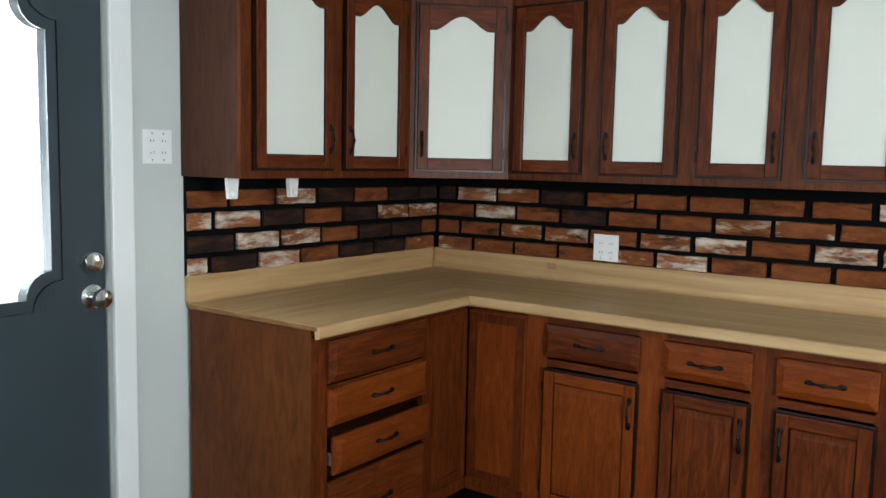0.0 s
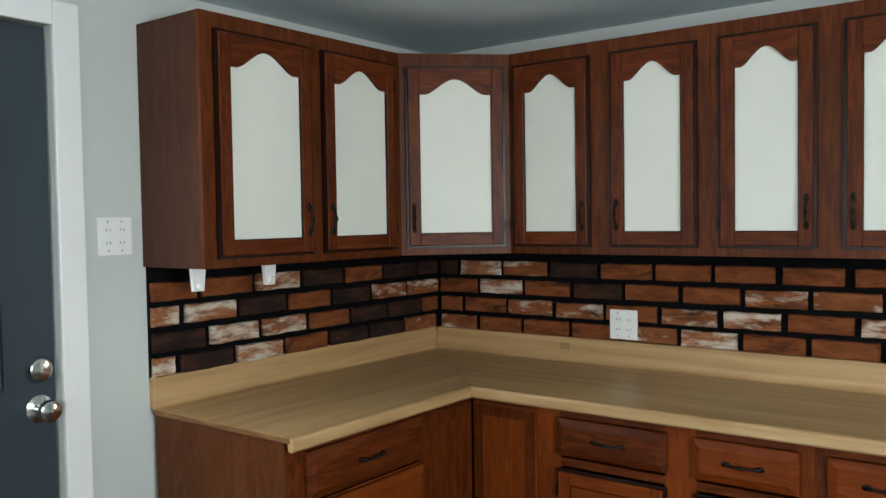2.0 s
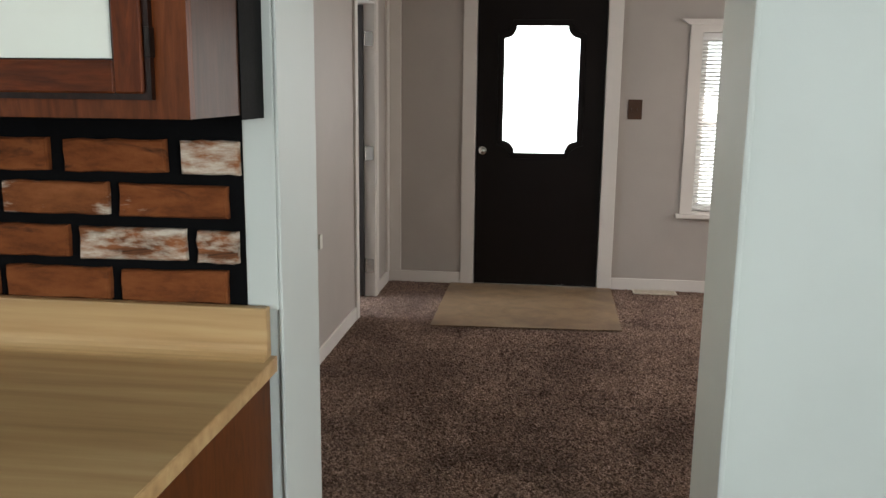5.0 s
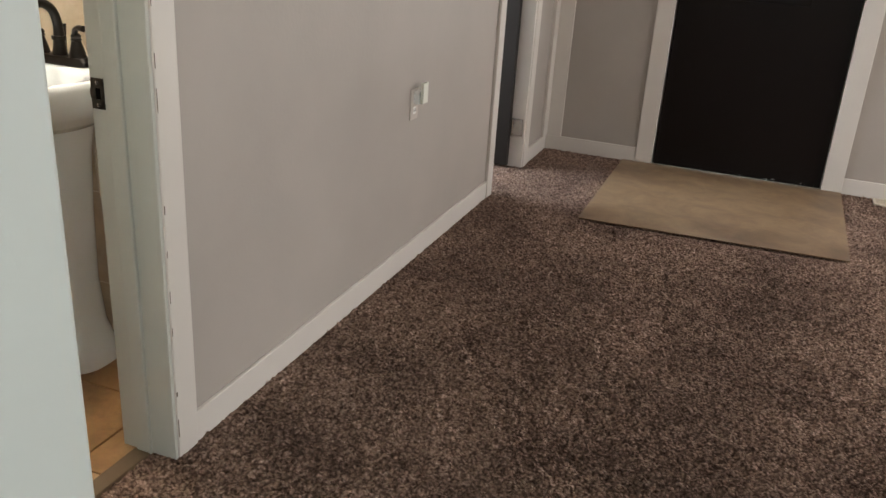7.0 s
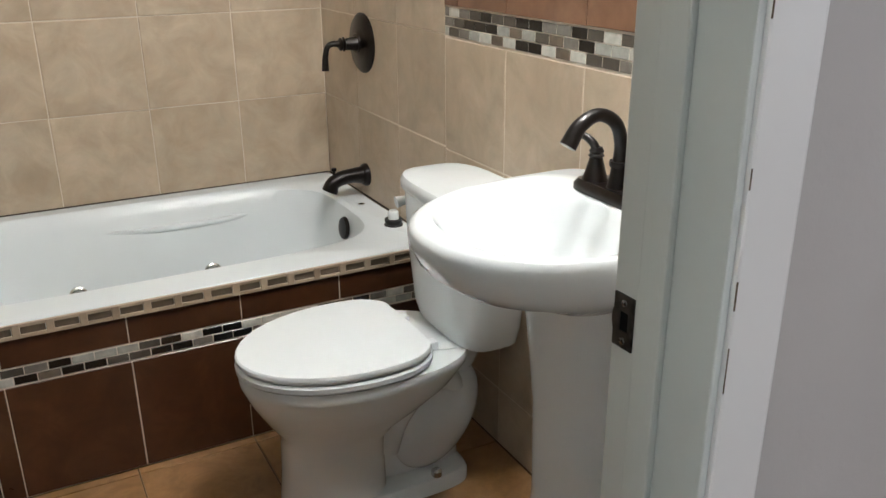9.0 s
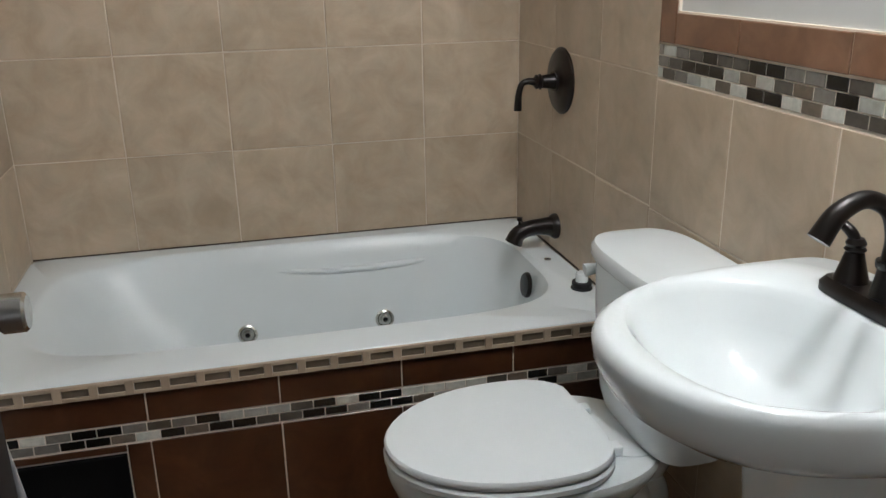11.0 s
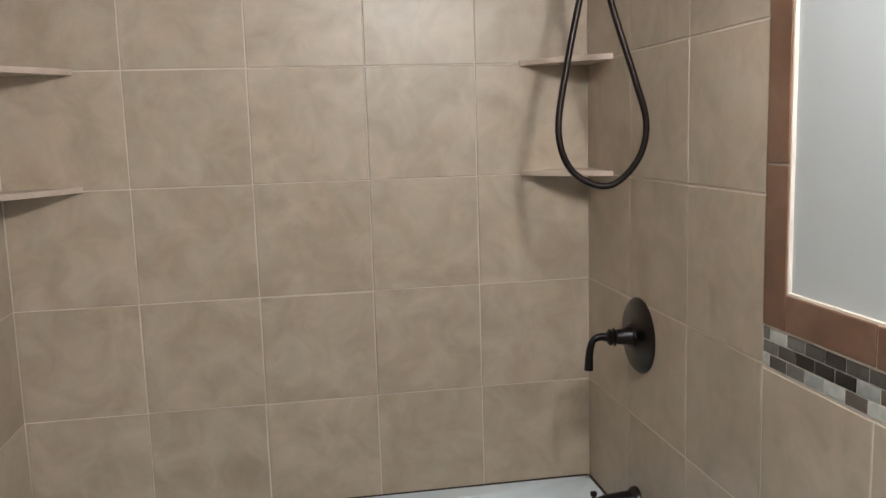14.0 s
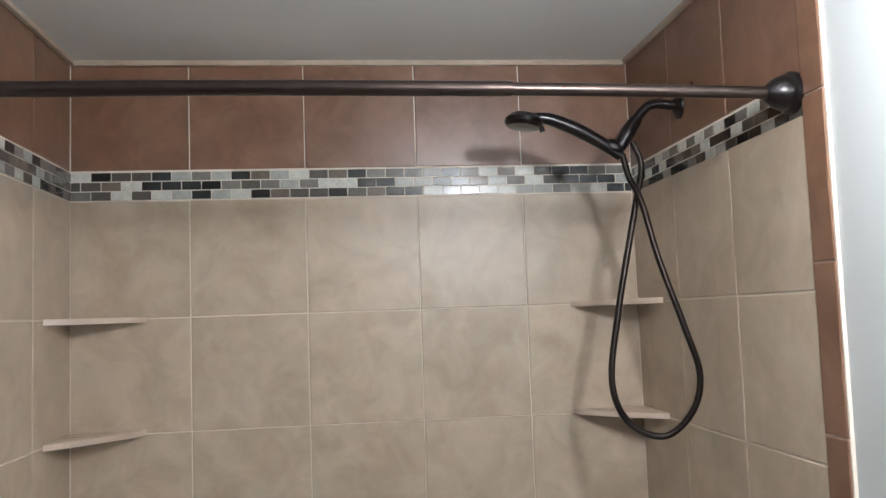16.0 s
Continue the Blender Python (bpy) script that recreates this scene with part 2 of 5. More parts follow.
M_FLOORT = tile_mat("tan_floor_tile", [(0.25, (0.17, 0.086, 0.032)), (0.5, (0.28, 0.158, 0.066)), (0.78, (0.38, 0.235, 0.115))], 0.35, grime=0.5)
M_TAUPE = tile_mat("taupe_listello_tile", [(0.3, (0.085, 0.068, 0.046)), (0.7, (0.15, 0.12, 0.085))], 0.4)
M_CREAMT = tile_mat("cream_listello_border", [(0.3, (0.29, 0.23, 0.165)), (0.7, (0.40, 0.33, 0.245))], 0.4)
M_SHELF = tile_mat("cream_tile_shelf", [(0.3, (0.48, 0.38, 0.29)), (0.7, (0.60, 0.50, 0.40))], 0.3)
M_VINYL = tile_mat("tan_vinyl_sheet", [(0.25, (0.13, 0.075, 0.038)), (0.5, (0.21, 0.136, 0.076)), (0.75, (0.275, 0.185, 0.105))], 0.45, 0.05, 6, grime=0.5)


def mosaic_mat():
    m, n, l, b = mat("glass_and_stone_mosaic", 0.15, coat=0.3)
    info = n.new("ShaderNodeObjectInfo")
    tones = [(0.0, (0.006, 0.006, 0.0055)), (0.22, (0.075, 0.068, 0.056)), (0.4, (0.16, 0.15, 0.13)), (0.58, (0.125, 0.103, 0.078)), (0.68, (0.52, 0.52, 0.465)), (0.88, (0.34, 0.345, 0.31))]
    col = ramp(n, l, info.outputs["Random"], tones, True)
    cloud = noise_tex(n, l, coords(n, l), 60, 3)
    col = mixc(n, l, col, ramp(n, l, cloud, [(0.3, (0.8, 0.8, 0.8)), (0.7, (1.1, 1.1, 1.1))]), 1.0, "MULTIPLY")
    l.new(col, b.inputs["Base Color"])
    return m


M_MOSAIC = mosaic_mat()


def carpet_mat():
    m, n, l, b = mat("brown_frieze_carpet", 0.95, spec=0.1)
    v = coords(n, l, scatter=False)
    cell = n.new("ShaderNodeTexVoronoi")
    cell.inputs["Scale"].default_value = 105
    warp = n.new("ShaderNodeVectorMath")
    jig = n.new("ShaderNodeTexNoise")
    jig.inputs["Scale"].default_value = 60
    warp.operation = "MULTIPLY_ADD"
    warp.inputs[1].default_value = (0.012, 0.012, 0.012)
    l.new(v, jig.inputs["Vector"])
    l.new(jig.outputs["Color"], warp.inputs[0])
    l.new(v, warp.inputs[2])
    l.new(warp.outputs["Vector"], cell.inputs["Vector"])
    tuft, big = noise_tex(n, l, v, 52, 6, 0.72, 1.0), noise_tex(n, l, v, 2.2, 3, 0.55, 0.4)
    mid = noise_tex(n, l, v, 28, 3)
    col = ramp(n, l, tuft, [(0.28, (0.095, 0.060, 0.046)), (0.45, (0.20, 0.135, 0.106)), (0.56, (0.30, 0.212, 0.172)), (0.75, (0.43, 0.325, 0.275))])
    col = mixc(n, l, col, ramp(n, l, big, [(0.35, (0.66, 0.63, 0.62)), (0.65, (1.14, 1.11, 1.08))]), 1.0, "MULTIPLY")
    col = mixc(n, l, col, ramp(n, l, mid, [(0.3, (0.8, 0.8, 0.8)), (0.7, (1.15, 1.15, 1.15))]), 1.0, "MULTIPLY")
    # shade between tufts, put into the colour; the same mask drives the bump
    tuft_shade = ramp(n, l, cell.outputs["Distance"], [(0.1, (1.6, 1.6, 1.6)), (0.45, (1.25, 1.24, 1.23)), (0.78, (0.5, 0.46, 0.43))])
    col = mixc(n, l, col, tuft_shade, 1.0, "MULTIPLY")
    l.new(col, b.inputs["Base Color"])
    bump(n, l, b, tuft_shade, 1.0, 0.008)
    return m


M_CARPET = carpet_mat()


def plain(name, colour, rough, metal=0.0, coat=0.0, vary=0.12, scale=25):
    m, n, l, b = mat(name, rough, metal, coat=coat)
    f = noise_tex(n, l, coords(n, l), scale, 4)
    l.new(ramp(n, l, f, [(0.3, tuple(c * (1 - vary) for c in colour)), (0.7, tuple(min(1, c * (1 + vary)) for c in colour))]), b.inputs["Base Color"])
    rr = n.new("ShaderNodeMapRange")
    rr.inputs["To Min"].default_value, rr.inputs["To Max"].default_value = max(0.02, rough - 0.05), rough + 0.06
    l.new(f, rr.inputs["Value"])
    l.new(rr.outputs["Result"], b.inputs["Roughness"])
    return m


M_PORC = plain("white_porcelain", (0.695, 0.74, 0.755), 0.12, coat=0.5, vary=0.02, scale=5)
M_ACRYL = plain("white_acrylic_tub", (0.68, 0.735, 0.76), 0.34, coat=0.06, vary=0.02, scale=5)
M_SEAT = plain("white_seat_plastic", (0.72, 0.765, 0.785), 0.25, vary=0.02, scale=5)
M_BRONZE = plain("oil_rubbed_bronze", (0.0065, 0.0045, 0.0037), 0.33, 0.45, 0.18, 0.5, 40)
M_RODM = plain("bronze_rod", (0.055, 0.041, 0.035), 0.3, 0.9)
M_PULL = plain("antique_dark_pull", (0.016, 0.011, 0.009), 0.42, 0.7, vary=0.4, scale=60)
M_STRIKE = plain("dull_grey_steel", (0.075, 0.066, 0.056), 0.42, 0.9, vary=0.5, scale=60)
M_HOSE = plain("dark_bronze_hose", (0.018, 0.013, 0.0105), 0.35, 0.7)
M_STEEL = plain("brushed_steel", (0.55, 0.54, 0.51), 0.25, 1.0)
M_CHROME = plain("worn_chrome", (0.7, 0.7, 0.68), 0.15, 1.0)
M_FROST = plain("white_frosted_glass", (0.72, 0.725, 0.648), 0.5, vary=0.025, scale=4)
M_RUBBER = plain("black_rubber", (0.01, 0.01, 0.01), 0.5)
M_ALMOND = plain("almond_plastic", (0.55, 0.48, 0.38), 0.35)
M_SLIDE = plain("cream_slide_metal", (0.5, 0.44, 0.33), 0.4, 0.5)
M_RAWWOOD = plain("pale_bare_wood", (0.42, 0.33, 0.22), 0.7, vary=0.2)
M_KFLOOR = wood("dark_plank_floor", [(0.3, (0.02, 0.012, 0.008)), (0.5, (0.05, 0.028, 0.017)), (0.75, (0.08, 0.05, 0.03))], (6, 0.6, 6))
M_GROUND = plain("grey_soil", (0.16, 0.15, 0.12), 0.9, vary=0.3, scale=2)


def glass_mat():
    """A thin clear pane: mostly see-through, with a weak gloss."""
    m = bpy.data.materials.new("clear_pane")
    m.use_nodes = True
    n, l = m.node_tree.nodes, m.node_tree.links
    n.remove(n["Principled BSDF"])
    tr, gl, mx, fr = n.new("ShaderNodeBsdfTransparent"), n.new("ShaderNodeBsdfGlossy"), n.new("ShaderNodeMixShader"), n.new("ShaderNodeFresnel")
    tr.inputs["Color"].default_value = (0.96, 0.98, 0.97, 1)
    gl.inputs["Roughness"].default_value = 0.03
    l.new(fr.outputs["Fac"], mx.inputs[0])
    l.new(tr.outputs["BSDF"], mx.inputs[1])
    l.new(gl.outputs["BSDF"], mx.inputs[2])
    l.new(mx.outputs["Shader"], n["Material Output"].inputs["Surface"])
    return m


M_GLASS = glass_mat()


def glow_mat(name, colour, strength):
    m, n, l, b = mat(name, 1.0)
    b.inputs["Base Color"].default_value = (*colour, 1)
    b.inputs["Emission Color"].default_value = (*colour, 1)
    b.inputs["Emission Strength"].default_value = strength
    return m


M_SKYGLOW = glow_mat("bright_overcast_sky", (0.95, 0.98, 1.0), 5.0)

# ---- mesh helpers ----


def mesh_of(name, bm, material, smooth=False):
    me = bpy.data.meshes.new(name)
    bmesh.ops.recalc_face_normals(bm, faces=bm.faces)
    bm.to_mesh(me)
    bm.free()
    for m in material if isinstance(material, (list, tuple)) else (material,):
        me.materials.append(m)
    if smooth:
        me.shade_smooth()
        me.set_sharp_from_angle(angle=radians(38))
    return me


def part(name, bm, material, parent=None, label="", smooth=False, at=None):
    ob = new(name, mesh_of(name, bm, material, smooth))
    ob.parent = parent
    if at is not None:
        ob.matrix_basis = at
    if label:
        ob["label"] = label
    return ob


def thing(name, m, label, category, group="", kind=""):
    ob = new(name)
    ob.empty_display_size = 0.1
    ob.matrix_basis = m
    return tagged(ob, label, category, group, kind)


def setting(name, bm, material, label, category, smooth=False):
    return tagged(part(name, bm, material, smooth=smooth), label, category, kind="structure")


def add_box(bm, x0, x1, y0, y1, z0, z1, bevel=0.0, m=None, seg=2):
    g = bmesh.ops.create_cube(bm, size=1, matrix=Matrix.Translation(((x0 + x1) / 2, (y0 + y1) / 2, (z0 + z1) / 2)) @ Matrix.Diagonal((abs(x1 - x0), abs(y1 - y0), abs(z1 - z0), 1)))
    vs = g["verts"]
    if bevel:
        es = {e for v in vs for e in v.link_edges}
        r = bmesh.ops.bevel(bm, geom=list(es), offset=bevel, segments=seg, affect="EDGES", profile=0.6)
        vs = list({v for f in r["faces"] for v in f.verts} | {v for v in vs if v.is_valid})
    if m is not None:
        bmesh.ops.transform(bm, matrix=m, verts=vs)
    return bm


def box(x0, x1, y0, y1, z0, z1, bevel=0.0, m=None, seg=2):
    return add_box(bmesh.new(), x0, x1, y0, y1, z0, z1, bevel, m, seg)


def add_lathe(bm, profile, m=None, steps=24, sx=1.0, sy=1.0):
    """Turn (radius, height) round the local z axis."""
    rings = []
    for r, z in profile:
        if r < 1e-5:
            rings.append([bm.verts.new((0, 0, z))])
        else:
            rings.append([bm.verts.new((sx * r * math.cos(2 * math.pi * i / steps), sy * r * math.sin(2 * math.pi * i / steps), z)) for i in range(steps)])
    for a, b in zip(rings, rings[1:]):
        for i in range(steps):
            j = (i + 1) % steps
            if len(a) == 1 and len(b) > 1:
                bm.faces.new((a[0], b[i], b[j]))
            elif len(b) == 1 and len(a) > 1:
                bm.faces.new((a[i], a[j], b[0]))
            elif len(a) > 1:
                bm.faces.new((a[i], a[j], b[j], b[i]))
    for ring, rev in ((rings[0], True), (rings[-1], False)):
        if len(ring) > 1:
            bm.faces.new(ring[::-1] if rev else ring)
    if m is not None:
        bmesh.ops.transform(bm, matrix=m, verts=[v for r in rings for v in r])
    return bm


def lathe(profile, m=None, steps=24, sx=1.0, sy=1.0):
    return add_lathe(bmesh.new(), profile, m, steps, sx, sy)


def spline(points, n=8):
    """Catmull-Rom through the points."""
    p = [Vector(q) for q in points]
    p = [2 * p[0] - p[1]] + p + [2 * p[-1] - p[-2]]
    out = []
    for i in range(1, len(p) - 2):
        for k in range(n):
            t = k / n
            a, b, c, d = p[i - 1:i + 3]
            out.append(0.5 * (2 * b + (c - a) * t + (2 * a - 5 * b + 4 * c - d) * t * t + (3 * b - a - 3 * c + d) * t ** 3))
    return out + [p[-2]]


def add_tube(bm, points, radius, steps=12, n=8, flat=1.0):
    """A round bar along a smooth line; radius a number or one per point."""
    pts = spline(points, n)
    rad = radius if isinstance(radius, (list, tuple)) else [radius] * len(points)
    rings, side = [], None
    for i, p in enumerate(pts):
        d = (pts[min(i + 1, len(pts) - 1)] - pts[max(i - 1, 0)]).normalized()
        if side is None:
            side = d.orthogonal().normalized()
        side = (side - d * side.dot(d)).normalized()
        up = d.cross(side)
        f = i / (len(pts) - 1) * (len(rad) - 1)
        k = min(int(f), len(rad) - 2)
        r = rad[k] + (rad[k + 1] - rad[k]) * (f - k)
        rings.append([bm.verts.new(p + r * (math.cos(2 * math.pi * j / steps) * side + flat * math.sin(2 * math.pi * j / steps) * up)) for j in range(steps)])
    for a, b in zip(rings, rings[1:]):
        for i in range(steps):
            j = (i + 1) % steps
            bm.faces.new((a[i], a[j], b[j], b[i]))
    bm.faces.new(rings[0][::-1])
    bm.faces.new(rings[-1])
    return bm


def tube(points, radius, steps=12, n=8, flat=1.0):
    return add_tube(bmesh.new(), points, radius, steps, n, flat)


def add_plate(bm, outer, inner, y0, y1, bevel=0.0):
    """A slab in the local xz plane from y0 to y1, with an opening if inner is given."""
    edges, faces = [], []
    for loop in (outer, inner):
        if loop:
            vs = [bm.verts.new((u, y0, v)) for u, v in loop]
            edges += [bm.edges.new((vs[i], vs[(i + 1) % len(vs)])) for i in range(len(vs))]
    r = bmesh.ops.triangle_fill(bm, edges=edges, use_beauty=True, use_dissolve=False)
    faces = [g for g in r["geom"] if isinstance(g, bmesh.types.BMFace)]
    ex = bmesh.ops.extrude_face_region(bm, geom=faces, use_keep_orig=True)
    bmesh.ops.translate(bm, vec=(0, y1 - y0, 0), verts=[g for g in ex["geom"] if isinstance(g, bmesh.types.BMVert)])
    return bm


def plate(outer, inner, y0, y1):
    return add_plate(bmesh.new(), outer, inner, y0, y1)


def rect(u0, u1, v0, v1):
    return [(u0, v0), (u1, v0), (u1, v1), (u0, v1)]


def arch(u0, u1, v0, v1, rise, n=20):
    """A cathedral-arched outline: flat shoulders that swing up to a rounded peak."""
    top = []
    for i in range(n + 1):
        s = i / n
        d = abs(2 * s - 1)
        k = max(0.0, 1 - d / 0.82)
        top.append((u1 + (u0 - u1) * s, v1 + rise * (math.sin(k * math.pi / 2) ** 1.55)))
    return [(u0, v0), (u1, v0)] + top


def scallop(u0, u1, v0, v1, r, n=7):
    """A rectangle whose corners are bitten away by quarter circles."""
    out = []
    for cx, cy, a0 in ((u1, v0, 180), (u1, v1, 270), (u0, v1, 0), (u0, v0, 90)):
        pts = [(cx + r * math.cos(radians(a0 - 90 * i / n)), cy + r * math.sin(radians(a0 - 90 * i / n))) for i in range(n + 1)]
        out.append(pts)
    # each corner is walked in the outline's own sense
    res = []
    for (cx, cy, a0), pts in zip(((u1, v0, 180), (u1, v1, 270), (u0, v1, 0), (u0, v0, 90)), out):
        res += pts
    return res


def outset(loop, d):
    cu, cv = sum(p[0] for p in loop) / len(loop), sum(p[1] for p in loop) / len(loop)
    hu, hv = max(abs(p[0] - cu) for p in loop), max(abs(p[1] - cv) for p in loop)
    return [(cu + (u - cu) * (hu + d) / hu, cv + (v - cv) * (hv + d) / hv) for u, v in loop]


def wall(name, axis, w0, w1, a0, a1, z0, z1, holes, material, label):
    """A wall of thickness w0..w1 along the axis ("x" or "y") from a0 to a1, with holes (a0, a1, z0, z1)."""
    bm = bmesh.new()

    def piece(b0, b1, c0, c1):
        if b1 - b0 > 1e-4 and c1 - c0 > 1e-4:
            if axis == "x":
                add_box(bm, b0, b1, w0, w1, c0, c1)
            else:
                add_box(bm, w0, w1, b0, b1, c0, c1)

    at = a0
    for h0, h1, c0, c1 in sorted(holes):
        piece(at, h0, z0, z1)
        piece(h0, h1, z0, c0)
        piece(h0, h1, c1, z1)
        at = h1
    piece(at, a1, z0, z1)
    bmesh.ops.remove_doubles(bm, verts=bm.verts, dist=1e-5)
    return setting(name, bm, material, label, "wall")


def facing(x, y, angle, z=0.0):
    """A frame for things on a wall: local x to the right as one looks at it, local y into it."""
    return pose(x, y, z, 0, 0, angle)

# ---- structure ----
KZ, LZ, BZ = 2.25, 2.36, 2.28
wall("wall_kitchen_west", "y", -2.28, -2.135, -2.1, 4.02, 0, KZ, [(1.345, 2.215, 0, 2.085)], M_KWALL, "pale grey painted kitchen wall beside the slate door")
wall("wall_kitchen_north", "x", 4.02, 4.075, -2.28, -0.74, 0, KZ, [], M_KWALL, "pale grey kitchen wall behind the brick backsplash")
wall("wall_kitchen_north_end", "x", 4.02, 4.26, -0.74, 0.040, 0, LZ, [], M_KWALL, "white painted wall end beside the kitchen passage")
wall("wall_kitchen_passage_east", "x", 4.02, 4.26, 0.040, 2.6, 0, LZ, [(0.040, 0.873, 0, 2.06)], M_KWALL, "white painted wall beside the kitchen passage")
wall("wall_kitchen_east", "y", 2.6, 2.72, -2.1, 4.02, 0, KZ, [(0.25, 1.75, 0.95, 2.05)], M_KWALL, "pale grey kitchen wall with an unseen window")
wall("wall_kitchen_south", "x", -2.1, -2.0, -2.135, 2.6, 0, KZ, [(-1.85, 0.05, 0.95, 2.05)], M_KWALL, "pale grey kitchen wall with a wide unseen window")
wall("wall_living_west", "y", -0.74, -0.60, 4.26, 8.53, 0, LZ, [(4.36, 5.138, 0, 2.03), (7.50, 8.05, 0, 1.96)], M_LWALL, "beige-grey painted wall with two doorways")
wall("wall_living_north", "x", 8.53, 8.66, -0.74, 3.6, 0, LZ, [(0.03, 0.935, 0, 2.045), (1.56, 2.90, 0.58, 1.80)], M_LWALL, "beige-grey front wall with the entrance door")
wall("wall_living_east", "y", 3.6, 3.72, 4.02, 8.66, 0, LZ, [(5.75, 7.75, 0.75, 1.95)], M_LWALL, "beige-grey living room wall with an unseen window")
wall("wall_living_south", "x", 4.02, 4.26, 2.6, 3.6, 0, LZ, [], M_LWALL, "beige-grey living room wall")
# the opening is unseen, cut to hold the side room lamp
wall("wall_hall_west", "y", -2.0, -1.9, 6.9, 8.75, 0, LZ, [(7.18, 7.92, 0.93, 1.87)], M_LWALL, "beige-grey closing wall of the side room")
wall("wall_hall_south", "x", 6.9, 7.0, -1.9, -0.74, 0, LZ, [], M_LWALL, "beige-grey closing wall of the side room")
wall("wall_hall_north", "x", 8.66, 8.75, -1.9, -0.74, 0, LZ, [], M_LWALL, "beige-grey closing wall of the side room")
wall("wall_bath_west", "y", -2.99, -2.868, 4.075, 5.69, 0, BZ, [], M_GROUT, "grouted backing wall of the tub surround")
wall("wall_bath_north", "x", 5.583, 5.69, -2.868, -0.74, 0, BZ, [], M_BWALL, "pale grey painted bathroom wall above the tile")
wall("wall_bath_south", "x", 4.075, 4.082, -2.868, -0.74, 0, BZ, [], M_BWALL, "pale painted bathroom wall behind the open door")
setting("floor_kitchen", box(-2.28, 2.72, -2.1, 4.08, -0.06, 0.0), M_KFLOOR, "dark brown plank kitchen floor", "floor")
setting("floor_bath_base", box(-2.99, -0.66, 4.08, 5.69, -0.06, -0.006), M_FGROUT, "brown grouted bathroom floor bed", "floor")
setting("floor_living_base", box(-2.0, 3.72, 4.08, 8.75, -0.12, -0.061), M_BLACK, "underlay below the living room carpet", "floor")
setting("ceiling_kitchen", box(-2.28, 2.72, -2.1, 4.02, KZ, KZ + 0.06), M_KCEIL, "pale grey kitchen ceiling", "ceiling")
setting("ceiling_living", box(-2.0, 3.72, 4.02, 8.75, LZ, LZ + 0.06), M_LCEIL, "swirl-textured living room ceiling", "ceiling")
setting("ceiling_bath", box(-2.99, -0.74, 4.075, 5.69, BZ, BZ + 0.06), M_BCEIL, "pale bathroom ceiling", "ceiling")
setting("ground", box(-80, 80, -80, 90, -0.4, -0.13), M_GROUND, "grey-brown ground outside the house", "ground")



def carpet(name, x0, x1, y0, y1, step, label):
    """Carpet as an uneven sheet of small tufts."""
    nx, ny = int((x1 - x0) / step), int((y1 - y0) / step)
    rng = np.random.default_rng(5)
    xs, ys = np.linspace(x0, x1, nx + 1), np.linspace(y0, y1, ny + 1)
    gx, gy = np.meshgrid(xs, ys, indexing="ij")
    gz = rng.normal(0, 1, gx.shape)
    gz = 0.6 * gz + 0.4 * np.roll(gz, 1, 0) + 0.4 * np.roll(gz, 1, 1)
    gz = 0.005 * gz.clip(-2, 2)
    gz[(gx > -0.14) & (gx < 1.045) & (gy > 7.36) & (gy < 8.53)] = -0.004
    jx, jy = rng.uniform(-0.3, 0.3, gx.shape) * step, rng.uniform(-0.3, 0.3, gx.shape) * step
    jx[0], jx[-1], jy[:, 0], jy[:, -1] = 0, 0, 0, 0
    co = np.stack([gx + jx, gy + jy, gz], -1).reshape(-1, 3)
    i, j = np.meshgrid(np.arange(nx), np.arange(ny), indexing="ij")
    a = (i * (ny + 1) + j).ravel()
    quads = np.stack([a, a + ny + 1, a + ny + 2, a + 1], -1)
    me = bpy.data.meshes.new(name)
    me.vertices.add(len(co))
    me.vertices.foreach_set("co", co.ravel())
    me.loops.add(quads.size)
    me.loops.foreach_set("vertex_index", quads.ravel())
    me.polygons.add(len(quads))
    me.polygons.foreach_set("loop_start", np.arange(0, quads.size, 4))
    me.update(calc_edges=True)
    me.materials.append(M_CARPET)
    return tagged(new(name, me), label, "carpet", kind="structure")


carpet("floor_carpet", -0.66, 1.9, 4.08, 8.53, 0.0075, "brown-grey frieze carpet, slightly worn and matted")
carpet("floor_carpet_east", 1.9, 3.6, 4.14, 8.53, 0.04, "brown-grey frieze carpet by the far wall")
carpet("floor_carpet_hall", -1.9, -0.66, 7.0, 8.66, 0.03, "brown-grey frieze carpet in the side room")
vinyl = plate([(-0.125, 7.37), (1.02, 7.43), (1.03, 8.52), (-0.13, 8.52)], None, 0.0, 0.004)
bmesh.ops.transform(vinyl, matrix=Matrix(((1, 0, 0, 0), (0, 0, 1, 0), (0, 1, 0, 0.004), (0, 0, 0, 1))), verts=vinyl.verts)
setting("floor_entry_vinyl", vinyl, M_VINYL, "tan vinyl entry patch set in the carpet before the door", "floor")


def trim_run(name, boxes, material, label, bevel=0.004):
    bm = bmesh.new()
    for b in boxes:
        add_box(bm, *b, bevel)
    return setting(name, bm, material, label, "trim")


trim_run("baseboard_living_west", [(-0.60, -0.588, 5.215, 7.43, 0, 0.085), (-0.60, -0.588, 8.13, 8.518, 0, 0.085), (-0.60, 0.03, 4.26, 4.272, 0, 0.085)], M_LTRIM, "off-white painted baseboard along the beige wall")
trim_run("baseboard_living_north", [(-0.588, -0.06, 8.518, 8.53, 0, 0.085), (1.03, 3.6, 8.518, 8.53, 0, 0.085)], M_LTRIM, "off-white painted baseboard beside the entrance door")
trim_run("trim_living_crown", [(-0.60, -0.56, 4.30, 8.49, LZ - 0.075, LZ), (-0.60, 3.6, 8.49, 8.53, LZ - 0.075, LZ)], M_LTRIM, "off-white crown strip below the textured ceiling")
